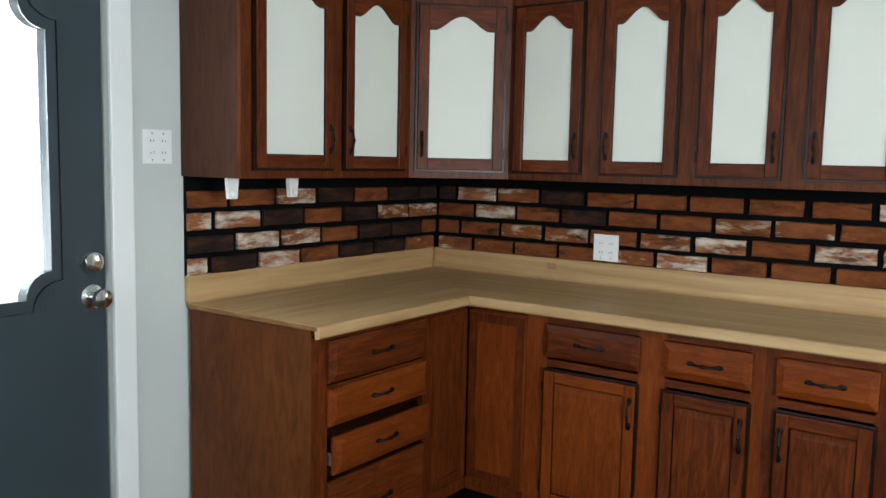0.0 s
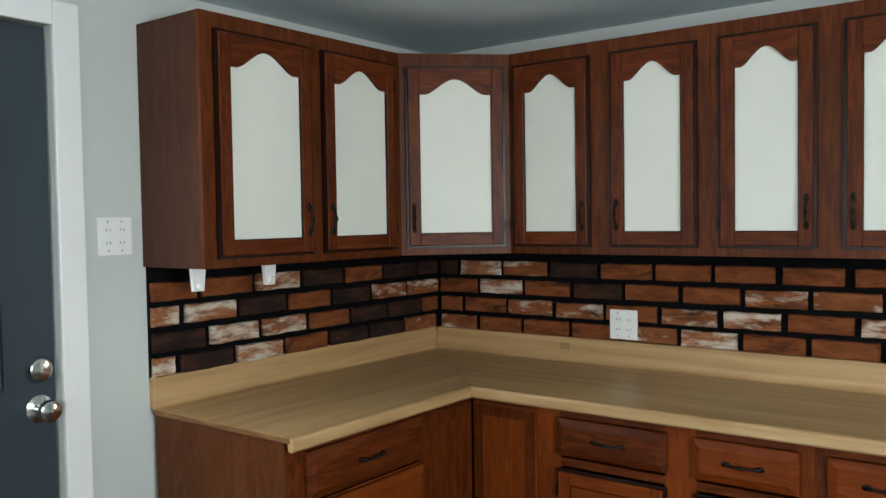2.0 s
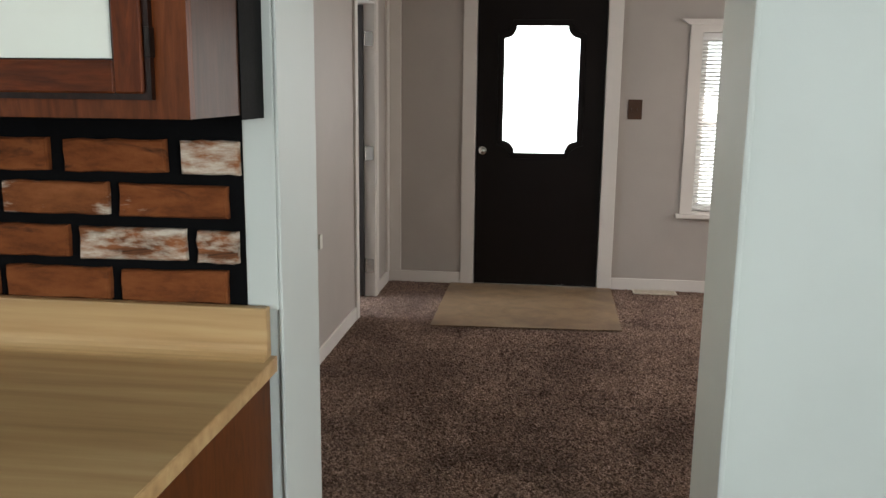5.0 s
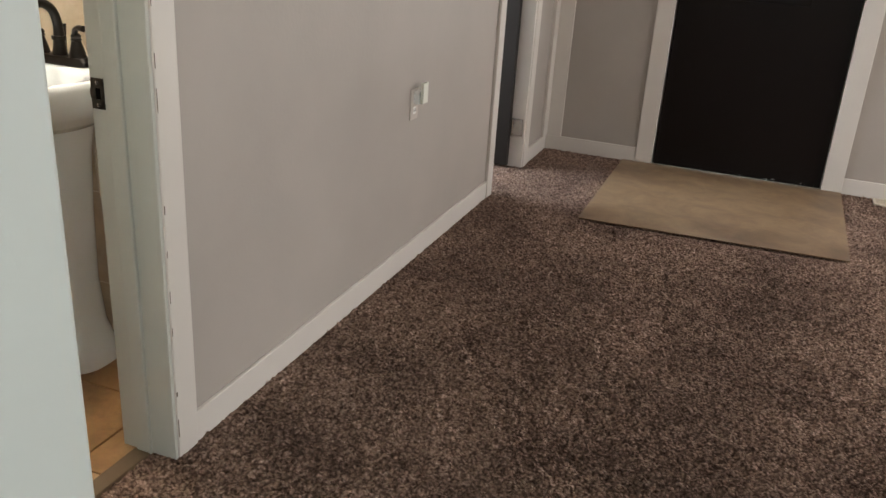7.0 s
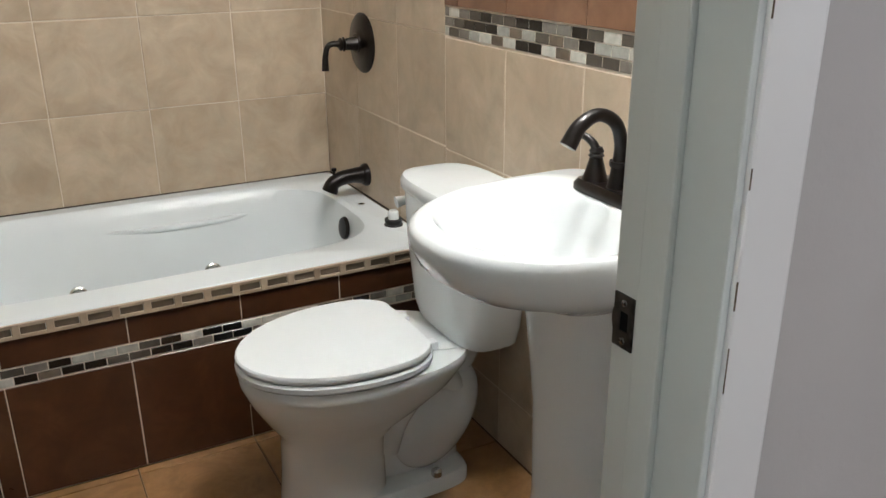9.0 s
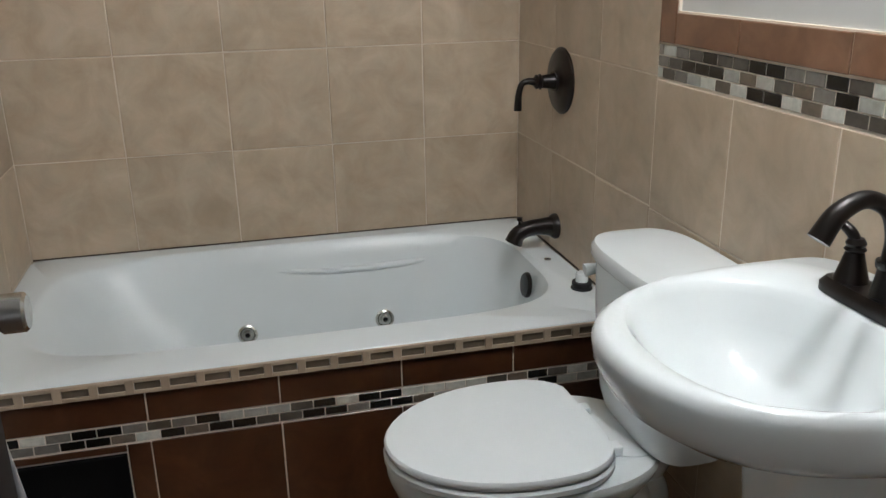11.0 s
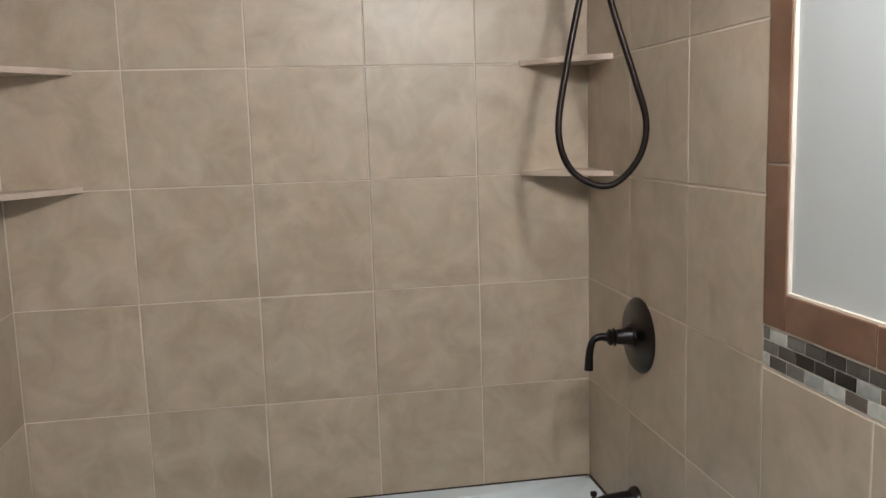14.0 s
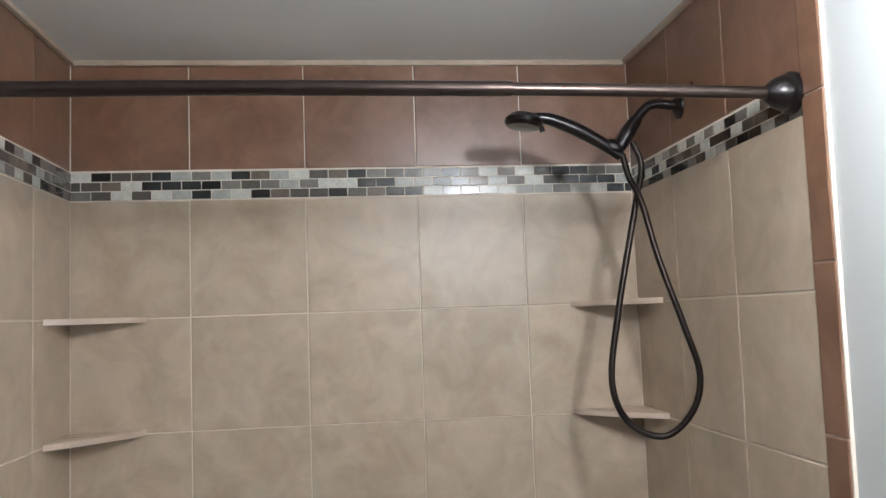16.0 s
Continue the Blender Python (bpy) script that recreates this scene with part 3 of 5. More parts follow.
trim_run("trim_living_corner", [(-0.60, -0.50, 8.512, 8.53, 0.085, LZ - 0.075), (-0.60, -0.582, 8.43, 8.512, 0.085, LZ - 0.075)], M_LTRIM, "off-white board trim in the room corner")
trim_run("trim_bath_door", [(-0.60, -0.584, 5.141, 5.214, 0, 2.12), (-0.60, -0.584, 4.315, 4.355, 0, 2.12), (-0.60, -0.584, 4.355, 5.141, 2.035, 2.12)], M_LTRIM, "chipped off-white casing round the bathroom doorway")
trim_run("trim_bath_jamb", [(-0.742, -0.588, 5.130, 5.1405, 0, 2.03), (-0.695, -0.655, 5.120, 5.130, 0, 2.02), (-0.745, -0.588, 4.357, 4.375, 0, 2.03), (-0.745, -0.588, 4.375, 5.130, 2.012, 2.033)], M_JAMB, "greenish-white door jamb with a worn stop strip", 0.003)
trim_run("trim_hall_door", [(-0.60, -0.584, 7.43, 7.505, 0, 2.04), (-0.60, -0.584, 8.045, 8.125, 0, 2.04), (-0.60, -0.584, 7.505, 8.045, 1.955, 2.04)], M_LTRIM, "off-white casing round the side room doorway")
trim_run("trim_hall_jamb", [(-0.745, -0.59, 8.03, 8.052, 0, 1.96), (-0.745, -0.59, 7.498, 7.518, 0, 1.96), (-0.745, -0.59, 7.518, 8.03, 1.94, 1.962)], M_LTRIM, "off-white jamb of the side room doorway", 0.003)
trim_run("trim_kitchen_door", [(-2.135, -2.118, 2.212, 2.292, 0, 2.15), (-2.135, -2.118, 1.27, 1.35, 0, 2.15), (-2.135, -2.118, 1.35, 2.212, 2.08, 2.15)], M_TRIM, "white casing round the slate kitchen door")
trim_run("trim_passage_end", [(-0.022, 0.0395, 4.008, 4.021, 1.0, KZ - 0.001), (0.0395, 0.047, 4.008, 4.262, 0, 2.06)], M_KWALL, "white painted board on the wall end")
trim_run("trim_passage_east", [(0.862, 0.874, 4.006, 4.264, 0, 2.06)], M_KWALL, "white painted passage jamb board")
trim_run("trim_front_door", [(-0.06, 0.035, 8.512, 8.53, 0, 2.05), (0.93, 1.03, 8.512, 8.53, 0, 2.05), (-0.10, 1.07, 8.508, 8.53, 2.05, 2.085)], M_LTRIM, "off-white casing round the entrance door")
crown = bmesh.new()
add_plate(crown, [(-0.10, 2.085), (1.07, 2.085), (1.165, 2.13), (1.165, 2.145), (-0.195, 2.145), (-0.195, 2.13)], None, 8.47, 8.53)
setting("trim_front_door_crown", crown, M_LTRIM, "off-white crown head flaring over the entrance door", "trim")
trim_run("threshold_front", [(0.035, 0.93, 8.50, 8.555, 0.004, 0.016)], M_STEEL, "thin pale metal threshold below the entrance door", 0.002)
trim_run("trim_front_stop", [(0.03, 0.046, 8.598, 8.655, 0, 2.045), (0.919, 0.935, 8.598, 8.655, 0, 2.045), (0.046, 0.919, 8.598, 8.655, 2.03, 2.045), (0.046, 0.919, 8.598, 8.655, 0, 0.02)], M_LTRIM, "off-white door stop of the entrance")
trim_run("trim_kitchen_stop", [(-2.27, -2.208, 1.345, 1.362, 0, 2.085), (-2.27, -2.208, 2.20, 2.215, 0, 2.085), (-2.27, -2.208, 1.362, 2.20, 2.068, 2.085), (-2.27, -2.208, 1.362, 2.20, 0, 0.02)], M_TRIM, "white door stop of the slate door")
trim_run("threshold_bath", [(-0.70, -0.655, 4.375, 5.118, -0.004, 0.009)], M_FGROUT, "worn dark strip between carpet and tile in the doorway", 0.003)


chipped = bpy.data.objects["trim_bath_door"]
for cz, cw, ch in ((0.06, 0.004, 0.05), (0.17, 0.008, 0.012), (0.33, 0.003, 0.02), (0.41, 0.003, 0.03), (0.52, 0.003, 0.016), (0.62, 0.005, 0.02), (0.84, 0.003, 0.05), (0.93, 0.004, 0.03), (1.05, 0.003, 0.02), (1.2, 0.004, 0.04)):
    part("paint_chip", box(-0.5838, -0.5832, 5.1412, 5.1412 + cw * 0.5, cz, cz + ch), M_FGROUT, chipped)


# ---- doors ----
def lite_door(name, m, w, h, glass, knob_u, material, label, moulding, bolt):
    """A door with a scallop-cornered light, its moulding, pane, knob and bolt. Local x along it, front at y = 0."""
    d = thing(name, m, label, "door", kind="structure")
    u0, u1, v0, v1 = glass
    hole = scallop(u0, u1, v0, v1, 0.085)
    part("leaf", plate(rect(0.004, w - 0.004, 0.012, h - 0.004), hole, 0.0, 0.042), material, d)
    ring = bmesh.new()
    add_plate(ring, outset(hole, 0.052), outset(hole, 0.036), -0.010, 0.0)
    add_plate(ring, outset(hole, 0.030), outset(hole, -0.002), -0.012, 0.0)
    add_plate(ring, outset(hole, 0.020), outset(hole, -0.006), -0.020, -0.012)
    part("moulding", ring, material, d, moulding)
    pane = part("pane", plate(outset(hole, 0.004), None, 0.018, 0.024), M_GLASS, d, "clear glass light")
    pane.visible_shadow = False
    kn = pose(knob_u, 0, 0.975, 90) @ Matrix.Scale(1.0 if bolt else 0.72, 4)
    part("knob", lathe([(0.04, 0), (0.04, 0.007), (0.017, 0.014), (0.014, 0.034), (0.026, 0.042), (0.032, 0.056), (0.03, 0.072), (0.014, 0.077), (0, 0.077)], kn), M_CHROME, d, "worn chrome knob", True)
    if bolt:
        part("deadbolt", lathe([(0.04, 0), (0.039, 0.01), (0.032, 0.024), (0.026, 0.026), (0, 0.026)], pose(knob_u, 0, 1.09, 90)), M_CHROME, d, "round chrome deadbolt", True)
        part("latch", box(w - 0.006, w + 0.001, 0.008, 0.03, 0.93, 1.02, 0.002), M_CHROME, d)
        part("bolt_plate", box(w - 0.006, w + 0.001, 0.008, 0.03, 1.07, 1.12, 0.002), M_CHROME, d)
    return d


lite_door("door_1", facing(-2.165, 1.35, 90), 0.862, 2.08, (0.19, 0.67, 0.985, 1.90), 0.808, M_SLATE, "slate grey painted door with a scalloped glass light", "grey moulding round the glass", True)
lite_door("door_2", facing(0.035, 8.555, 0), 0.895, 2.042, (0.185, 0.715, 0.96, 1.845), 0.05, M_BLACKDOOR, "black entrance door with a scalloped glass light", "black moulding round the glass", False)
for nm, x0, x1, y0, y1 in (("backdrop_west", -6.0, -5.9, -4, 8), ("backdrop_north", -4, 6, 12.0, 12.1)):
    setting(nm, box(x0, x1, y0, y1, -0.1, 7), M_SKYGLOW, "bright overcast distance outside the door", "backdrop")

hall_door = thing("door_3", pose(-0.66, 8.022, 0), "dark brown side room door standing open", "door", kind="structure")
part("leaf", box(-0.50, -0.002, -0.036, 0.0, 0.012, 1.93, 0.003), M_GREYDOOR, hall_door)
for z in (0.22, 0.98, 1.72):
    part("hinge", add_lathe(box(0.002, 0.06, -0.004, 0.006, z - 0.045, z + 0.045, 0.001), [(0.006, -0.048), (0.006, 0.048)], pose(0.004, -0.006, z), 10), M_STEEL, hall_door, "grey steel hinge")

bath_door = thing("door_4", pose(-0.752, 4.372, 0, 0, 0, 2.1), "dark grey bathroom door standing open with a peeling edge", "door", kind="structure")
part("leaf", box(-0.735, 0.0, -0.035, 0.0, 0.012, 2.0, 0.003), M_GREYDOOR, bath_door)
part("edge_strip", tube([(-0.736, -0.012, 0.72), (-0.739, -0.004, 0.62), (-0.742, 0.006, 0.5), (-0.745, 0.012, 0.36), (-0.742, 0.004, 0.2), (-0.738, -0.008, 0.06)], [0.002, 0.008, 0.012, 0.014, 0.012, 0.004], 8, 6, 0.3), M_PLASTIC, bath_door, "white strip peeling off the edge", True)
part("knob", lathe([(0.032, 0), (0.032, 0.006), (0.013, 0.012), (0.012, 0.032), (0.02, 0.036), (0.026, 0.042), (0.026, 0.068), (0.022, 0.072), (0, 0.072)], pose(-0.675, 0, 0.85, -90)), M_STEEL, bath_door, "brushed steel knob", True)
strike = thing("strike_plate", pose(-0.7215, 5.1295, 0.864), "worn steel strike plate on the bathroom door jamb", "strike plate", kind="structure")
part("plate", plate(rect(-0.016, 0.016, -0.032, 0.032), rect(-0.006, 0.008, -0.012, 0.012), -0.0025, 0.0), M_STRIKE, strike)
part("latch_hole", box(-0.006, 0.008, -0.0008, 0.0, -0.012, 0.012), M_BLACK, strike, "dark latch hole")
part("lip", tube([(-0.0155, -0.001, -0.012), (-0.0185, 0.0, -0.007), (-0.0195, 0.0005, 0.0), (-0.0185, 0.0, 0.007), (-0.0155, -0.001, 0.012)], 0.0018, 8, 4), M_STRIKE, strike, "curved strike lip", True)
for z in (-0.023, 0.023):
    part("screw", lathe([(0.0045, 0), (0.004, 0.0015), (0, 0.002)], pose(0.001, -0.0025, z, 90), 10), M_CHROME, strike)


# ---- windows ----
def window(name, m, w, z0, z1, blinds, label):
    o = thing(name, m, label, "window", kind="structure")
    part("window_frame", plate(rect(0, w, z0, z1), rect(0.05, w - 0.05, z0 + 0.05, z1 - 0.05), 0.05, 0.10), M_TRIM, o)
    part("casing", plate(rect(-0.08, w + 0.08, z0 - 0.02, z1 + 0.05), rect(0.001, w - 0.001, z0 + 0.001, z1 - 0.001), -0.016, 0.0), M_LTRIM, o)
    part("crown", plate([(-0.10, z1 + 0.05), (w + 0.10, z1 + 0.05), (w + 0.15, z1 + 0.085), (-0.15, z1 + 0.085)], None, -0.05, 0.0), M_LTRIM, o)
    part("window_sill", box(-0.11, w + 0.11, -0.05, 0.05, z0 - 0.045, z0 - 0.018, 0.005), M_LTRIM, o)
    part("meeting_rail", box(0.05, w - 0.05, 0.055, 0.095, (z0 + z1) / 2 - 0.02, (z0 + z1) / 2 + 0.02, 0.004), M_TRIM, o)
    p = part("pane", box(0.05, w - 0.05, 0.07, 0.076, z0 + 0.05, z1 - 0.05), M_GLASS, o)
    p.visible_shadow = False
    if blinds:
        z = z0 + 0.02
        while z < z1 - 0.03:
            part("blind_slat", box(0.01, w - 0.01, -0.012, 0.012, -0.001, 0.001), M_PLASTIC, o, at=pose(0, 0.025, z, 35))
            z += 0.026
        part("head_rail", box(0.006, w - 0.006, 0.008, 0.045, z1 - 0.03, z1 - 0.003, 0.003), M_PLASTIC, o)


window("window_1", facing(1.56, 8.53, 0), 1.34, 0.58, 1.80, True, "white front window with thin horizontal blinds")
# unseen window, placed where its lamp suits the room
window("window_2", facing(3.6, 7.75, -90), 2.0, 0.75, 1.95, False, "white framed living room window, unseen, added for daylight")
# both kitchen windows are unseen, added to hold their lamps
window("window_3", facing(2.6, 1.75, -90), 1.5, 0.95, 2.05, False, "white framed kitchen window, unseen, added for daylight")
window("window_4", facing(0.05, -2.0, 180), 1.9, 0.95, 2.05, False, "wide white framed kitchen window, unseen, added for daylight")


# ---- kitchen cabinets ----
def pull(m, length, parent):
    """An antique bronze pull: two rosettes and a bow with a knuckle in the middle, along local z."""
    h = length / 2
    bm = tube([(0, -0.004, -h * 0.8), (0, -0.014, -h * 0.62), (0, -0.018, -h * 0.2), (0, -0.019, 0), (0, -0.018, h * 0.2), (0, -0.014, h * 0.62), (0, -0.004, h * 0.8)], [0.005, 0.0042, 0.0038, 0.0075, 0.0038, 0.0042, 0.005], 8, 4)
    for s in (-1, 1):
        add_lathe(bm, [(0.009, 0), (0.0085, 0.003), (0.005, 0.005), (0, 0.006)], pose(0, 0, s * h * 0.8, 90), 10, 1.0, 1.7)
    return part("handle", bm, M_PULL, parent, "antique dark bronze pull", True, m)


def hinge_bits(door, u, zs):
    for z in zs:
        part("hinge", box(u - 0.004, u + 0.004, -0.018, -0.002, z - 0.021, z + 0.021, 0.0015), M_PULL, door, "small dark hinge")


def pillow(bm, u0, u1, z0, z1, y_edge, y_face, slope, back):
    """A slab whose front rises from its edges over a wide routed slope."""
    loops = []
    for d, y in ((0.0, back), (0.0, y_edge), (0.003, y_edge - 0.003), (slope * 0.55, y_edge - 0.55 * (y_edge - y_face)), (slope, y_face + 0.001), (slope + 0.002, y_face)):
        loops.append([bm.verts.new((u, y, z)) for u, z in rect(u0 + d, u1 - d, z0 + d, z1 - d)])
    for p, q in zip(loops, loops[1:]):
        for i in range(4):
            j = (i + 1) % 4
            bm.faces.new((p[i], p[j], q[j], q[i]))
    bm.faces.new(loops[0][::-1]), bm.faces.new(loops[-1])
    return bm


def glass_door(parent, u0, u1, z0, z1, handle, n=0):
    """A cabinet door with an arched frosted panel: stiles and rails on a routed edge."""
    st, e = 0.052, 0.009
    hole = arch(u0 + st, u1 - st, z0 + 0.055, z1 - 0.108, 0.058)
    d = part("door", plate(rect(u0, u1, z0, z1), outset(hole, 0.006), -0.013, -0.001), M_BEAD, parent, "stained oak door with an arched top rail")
    for p, q in ((u0 + e, u0 + st), (u1 - st, u1 - e)):
        part("stile", box(p, q, -0.021, -0.0128, z0 + e, z1 - e, 0.0025, seg=1), M_WOOD, d)
    part("rail", box(u0 + st + 0.0004, u1 - st - 0.0004, -0.0207, -0.0128, z0 + e, z0 + 0.055, 0.0025, seg=1), M_WOODH, d)
    curve = [(u, v) for u, v in hole[2:]]
    part("rail", plate([(u0 + st + 0.0004, z1 - e), (u0 + st + 0.0004, z1 - 0.108)] + curve[::-1][1:-1] + [(u1 - st - 0.0004, z1 - 0.108), (u1 - st - 0.0004, z1 - e)], None, -0.0207, -0.0128), M_WOODH, d, "arched top rail")
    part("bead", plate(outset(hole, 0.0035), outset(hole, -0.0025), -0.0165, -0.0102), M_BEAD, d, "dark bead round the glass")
    part("panel", plate(outset(hole, 0.004), None, -0.010, -0.006), M_FROST, d, "frosted white glass panel")
    pull(pose(u0 + 0.028 if handle < 0 else u1 - 0.028, -0.0205, z0 + 0.115), 0.105, d)
    hinge_bits(d, u1 - 0.001 if handle < 0 else u0 + 0.001, (z0 + 0.08, z1 - 0.08))
    return d


def raised_door(parent, u0, u1, z0, z1, handle, mt, flat=False, out=0.0):
    """A stained door with a routed edge and a framed panel."""
    cross = M_WARMH if mt is M_WARM else M_WOODH
    st, e = 0.05, 0.009
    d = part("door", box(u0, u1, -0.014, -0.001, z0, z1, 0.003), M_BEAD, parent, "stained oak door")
    for p, q in ((u0 + e, u0 + st), (u1 - st, u1 - e)):
        part("stile", box(p, q, -0.022, -0.0138, z0 + e, z1 - e, 0.004), mt, d)
    for p, q in ((z0 + e, z0 + st), (z1 - st, z1 - e)):
        part("rail", box(u0 + st + 0.0004, u1 - st - 0.0004, -0.0217, -0.0138, p, q, 0.004), cross, d)
    part("panel", pillow(bmesh.new(), u0 + st + 0.004, u1 - st - 0.004, z0 + st + 0.004, z1 - st - 0.004, -0.0155, -0.0205, 0.022, -0.0138), mt, d)
    if handle:
        pull(pose(u0 + 0.027 if handle < 0 else u1 - 0.027, -0.0225, z1 - 0.11), 0.115, d)
        hinge_bits(d, u1 - 0.001 if handle < 0 else u0 + 0.001, (z0 + 0.07, z1 - 0.07))
    return d


def drawer(parent, u0, u1, z0, z1, mt, out=0.0, slide=False):
    d = part("drawer", box(u0 + 0.03, u1 - 0.03, -0.002 - out, 0.2, z0 + 0.015, z1 - 0.02), M_PANEL, parent, "stained oak drawer" + (" left slightly open" if out else ""))
    part("front", pillow(bmesh.new(), u0, u1, z0, z1, -0.012 - out, -0.0235 - out, 0.024, -0.001 - out), mt, d, "routed oak drawer front")
    pull(pose((u0 + u1) / 2, -0.0235 - out, (z0 + z1) / 2, 0, 90), 0.12, d)
    if slide:
        part("slide", box(u0 + 0.018, u0 + 0.028, -out, 0.05, z0 + 0.02, z0 + 0.06, 0.001), M_SLIDE, d, "cream metal slide")
    return d


def upper_body(parent, w, depth, z0, z1, doors, ends):
    """Carcass and face frame of a wall cabinet; doors are (u0, u1)."""
    t = 0.018
    for p in ((0, t), (w - t, w)):
        part("side_panel", box(p[0], p[1], 0.018, depth, z0, z1), M_PANEL, parent, "brown veneered side")
    part("bottom_panel", box(t, w - t, 0.018, depth, z0 + 0.012, z0 + 0.012 + t), M_PANEL, parent)
    part("top_panel", box(t, w - t, 0.018, depth, z1 - t, z1 - 0.001), M_PANEL, parent)
    part("back_panel", box(t, w - t, depth - 0.006, depth - 0.001, z0 + 0.03, z1 - t), M_PANEL, parent)
    fr = bmesh.new()
    at = 0.0
    for a, b in doors:
        add_box(fr, at, a + 0.012, 0.0, 0.0178, z0, z1)
        at = b - 0.012
    add_box(fr, at, w, 0.0, 0.0178, z0, z1)
    at = 0.0
    for a, b in doors:
        add_box(fr, a + 0.0121, b - 0.0121, 0.0, 0.0178, z0, z0 + 0.036)
        add_box(fr, a + 0.0121, b - 0.0121, 0.0, 0.0178, z1 - 0.06, z1)
    part("face_frame", fr, M_FRAME, parent)


UZ0, UZ1, DZ0, DZ1 = 1.368, 2.13, 1.395, 2.082
ua = thing("upper_cabinet", facing(-1.82, 2.49, 90), "dark stained oak wall cabinet with two frosted arched doors", "cabinet", "kitchen wall cabinets")
upper_body(ua, 0.90, 0.313, UZ0, UZ1, [(0.045, 0.434), (0.486, 0.86)], True)
glass_door(ua, 0.045, 0.434, DZ0, DZ1, 1)
glass_door(ua, 0.486, 0.86, DZ0, DZ1, -1)

uc = thing("corner_wall_cabinet", facing(-1.82, 3.39, 45), "diagonal corner wall cabinet with one frosted arched door", "cabinet", "kitchen wall cabinets")
inv = facing(-1.82, 3.39, 45).inverted()
foot = [inv @ Vector(p) for p in ((-1.82 - 0.012, 3.392, 0), (-1.522, 3.69 + 0.012, 0), (-1.522, 4.003, 0), (-2.133, 4.003, 0), (-2.133, 3.392, 0))]
for z0, z1 in ((UZ0 + 0.012, UZ0 + 0.03), (UZ1 - 0.018, UZ1 - 0.001)):
    cb = bmesh.new()
    lo, hi = [cb.verts.new((p.x, p.y, z0)) for p in foot], [cb.verts.new((p.x, p.y, z1)) for p in foot]
    cb.faces.new(lo[::-1]), cb.faces.new(hi)
    for i in range(5):
        cb.faces.new((lo[i], lo[(i + 1) % 5], hi[(i + 1) % 5], hi[i]))
    part("shelf_board", cb, M_PANEL, uc, "brown veneered board")
cf = bmesh.new()
CW = 0.4243
for b in ((0.0, 0.034, UZ0, UZ1), (CW - 0.034, CW, UZ0, UZ1), (0.0341, CW - 0.0341, UZ0, UZ0 + 0.036), (0.0341, CW - 0.0341, UZ1 - 0.06, UZ1)):
    add_box(cf, b[0], b[1], 0.0, 0.0178, b[2], b[3])
part("face_frame", cf, M_FRAME, uc)
glass_door(uc, 0.022, CW - 0.022, DZ0, DZ1, -1)

for x0, w, doors in ((-1.52, 0.782, [(0.022, 0.345, 1), (0.425, 0.738, -1)]), (-0.737, 0.757, [(0.027, 0.329, 1), (0.405, 0.707, -1)])):
    u = thing("upper_cabinet", facing(x0, 3.69, 0), "dark stained oak wall cabinet with two frosted arched doors", "cabinet", "kitchen wall cabinets")
    upper_body(u, w, 0.313, UZ0, UZ1, [d[:2] for d in doors], True)
    for a, b, h in doors:
        glass_door(u, a, b, DZ0, DZ1, h)
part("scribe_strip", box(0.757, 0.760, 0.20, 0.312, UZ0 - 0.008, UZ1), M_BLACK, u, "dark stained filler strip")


def base_unit(m, w, label, stiles, depth=0.60, mt=None):
    o = thing("base_cabinet", m, label, "cabinet", "kitchen base cabinets")
    for p in ((0, 0.018), (w - 0.018, w)):
        part("side_panel", box(p[0], p[1], 0.019, depth, 0.0, 0.894), M_ENDP, o, "brown veneered side")
    part("bottom_panel", box(0.018, w - 0.018, 0.019, depth, 0.10, 0.118), M_PANEL, o)
    part("back_panel", box(0.018, w - 0.018, depth - 0.01, depth, 0.118, 0.871), M_PANEL, o)
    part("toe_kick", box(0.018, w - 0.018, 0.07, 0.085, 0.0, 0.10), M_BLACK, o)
    for a, b in stiles:
        part("stile", box(a, b, 0.0, 0.0185, 0.10, 0.871), mt or M_WOOD, o)
    a, b = stiles[0][1], stiles[1][0]
    for p, q in ((0.10, 0.14), (0.84, 0.871), (0.675, 0.70)):
        part("rail", box(a, b, 0.0, 0.0185, p, q), M_WOODH, o)
    return o


dr = base_unit(facing(-1.51, 2.51, 90), 0.64, "dark stained oak base cabinet with four drawers", [(0, 0.07), (0.585, 0.64)])
part("end_panel", box(-0.006, 0.0, 0.0, 0.60, 0.0, 0.894), M_ENDP, dr, "plain brown veneered end panel")
drawer(dr, 0.066, 0.592, 0.712, 0.855, M_WOODH)
drawer(dr, 0.066, 0.592, 0.566, 0.694, M_WARMH)
drawer(dr, 0.066, 0.592, 0.408, 0.536, M_WARMH, 0.022, True)
drawer(dr, 0.066, 0.592, 0.13, 0.378, M_WOODH)

cc = thing("corner_base_cabinet", pose(-1.51, 3.40, 0), "corner base cabinet with folding stained oak doors", "cabinet", "kitchen base cabinets")
part("body", add_box(box(-0.60, -0.02, 0.02, 0.57, 0.1, 0.871), -0.02, 0.27, 0.07, 0.57, 0.1, 0.871), M_PANEL, cc)
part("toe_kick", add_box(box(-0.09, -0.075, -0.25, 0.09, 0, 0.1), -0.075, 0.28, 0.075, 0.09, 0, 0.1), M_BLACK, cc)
# left folding door takes the darker oak for the shade in this corner
da = part("door", box(-0.019, 0.0, -0.245, -0.004, 0.15, 0.85, 0.004), M_WOOD, cc, "stained oak folding door")
fa = bmesh.new()
add_plate(fa, rect(-0.240, -0.012, 0.158, 0.842), rect(-0.205, -0.042, 0.195, 0.805), -0.005, 0.0)
bmesh.ops.transform(fa, matrix=pose(0, 0, 0, 0, 0, 90), verts=fa.verts)
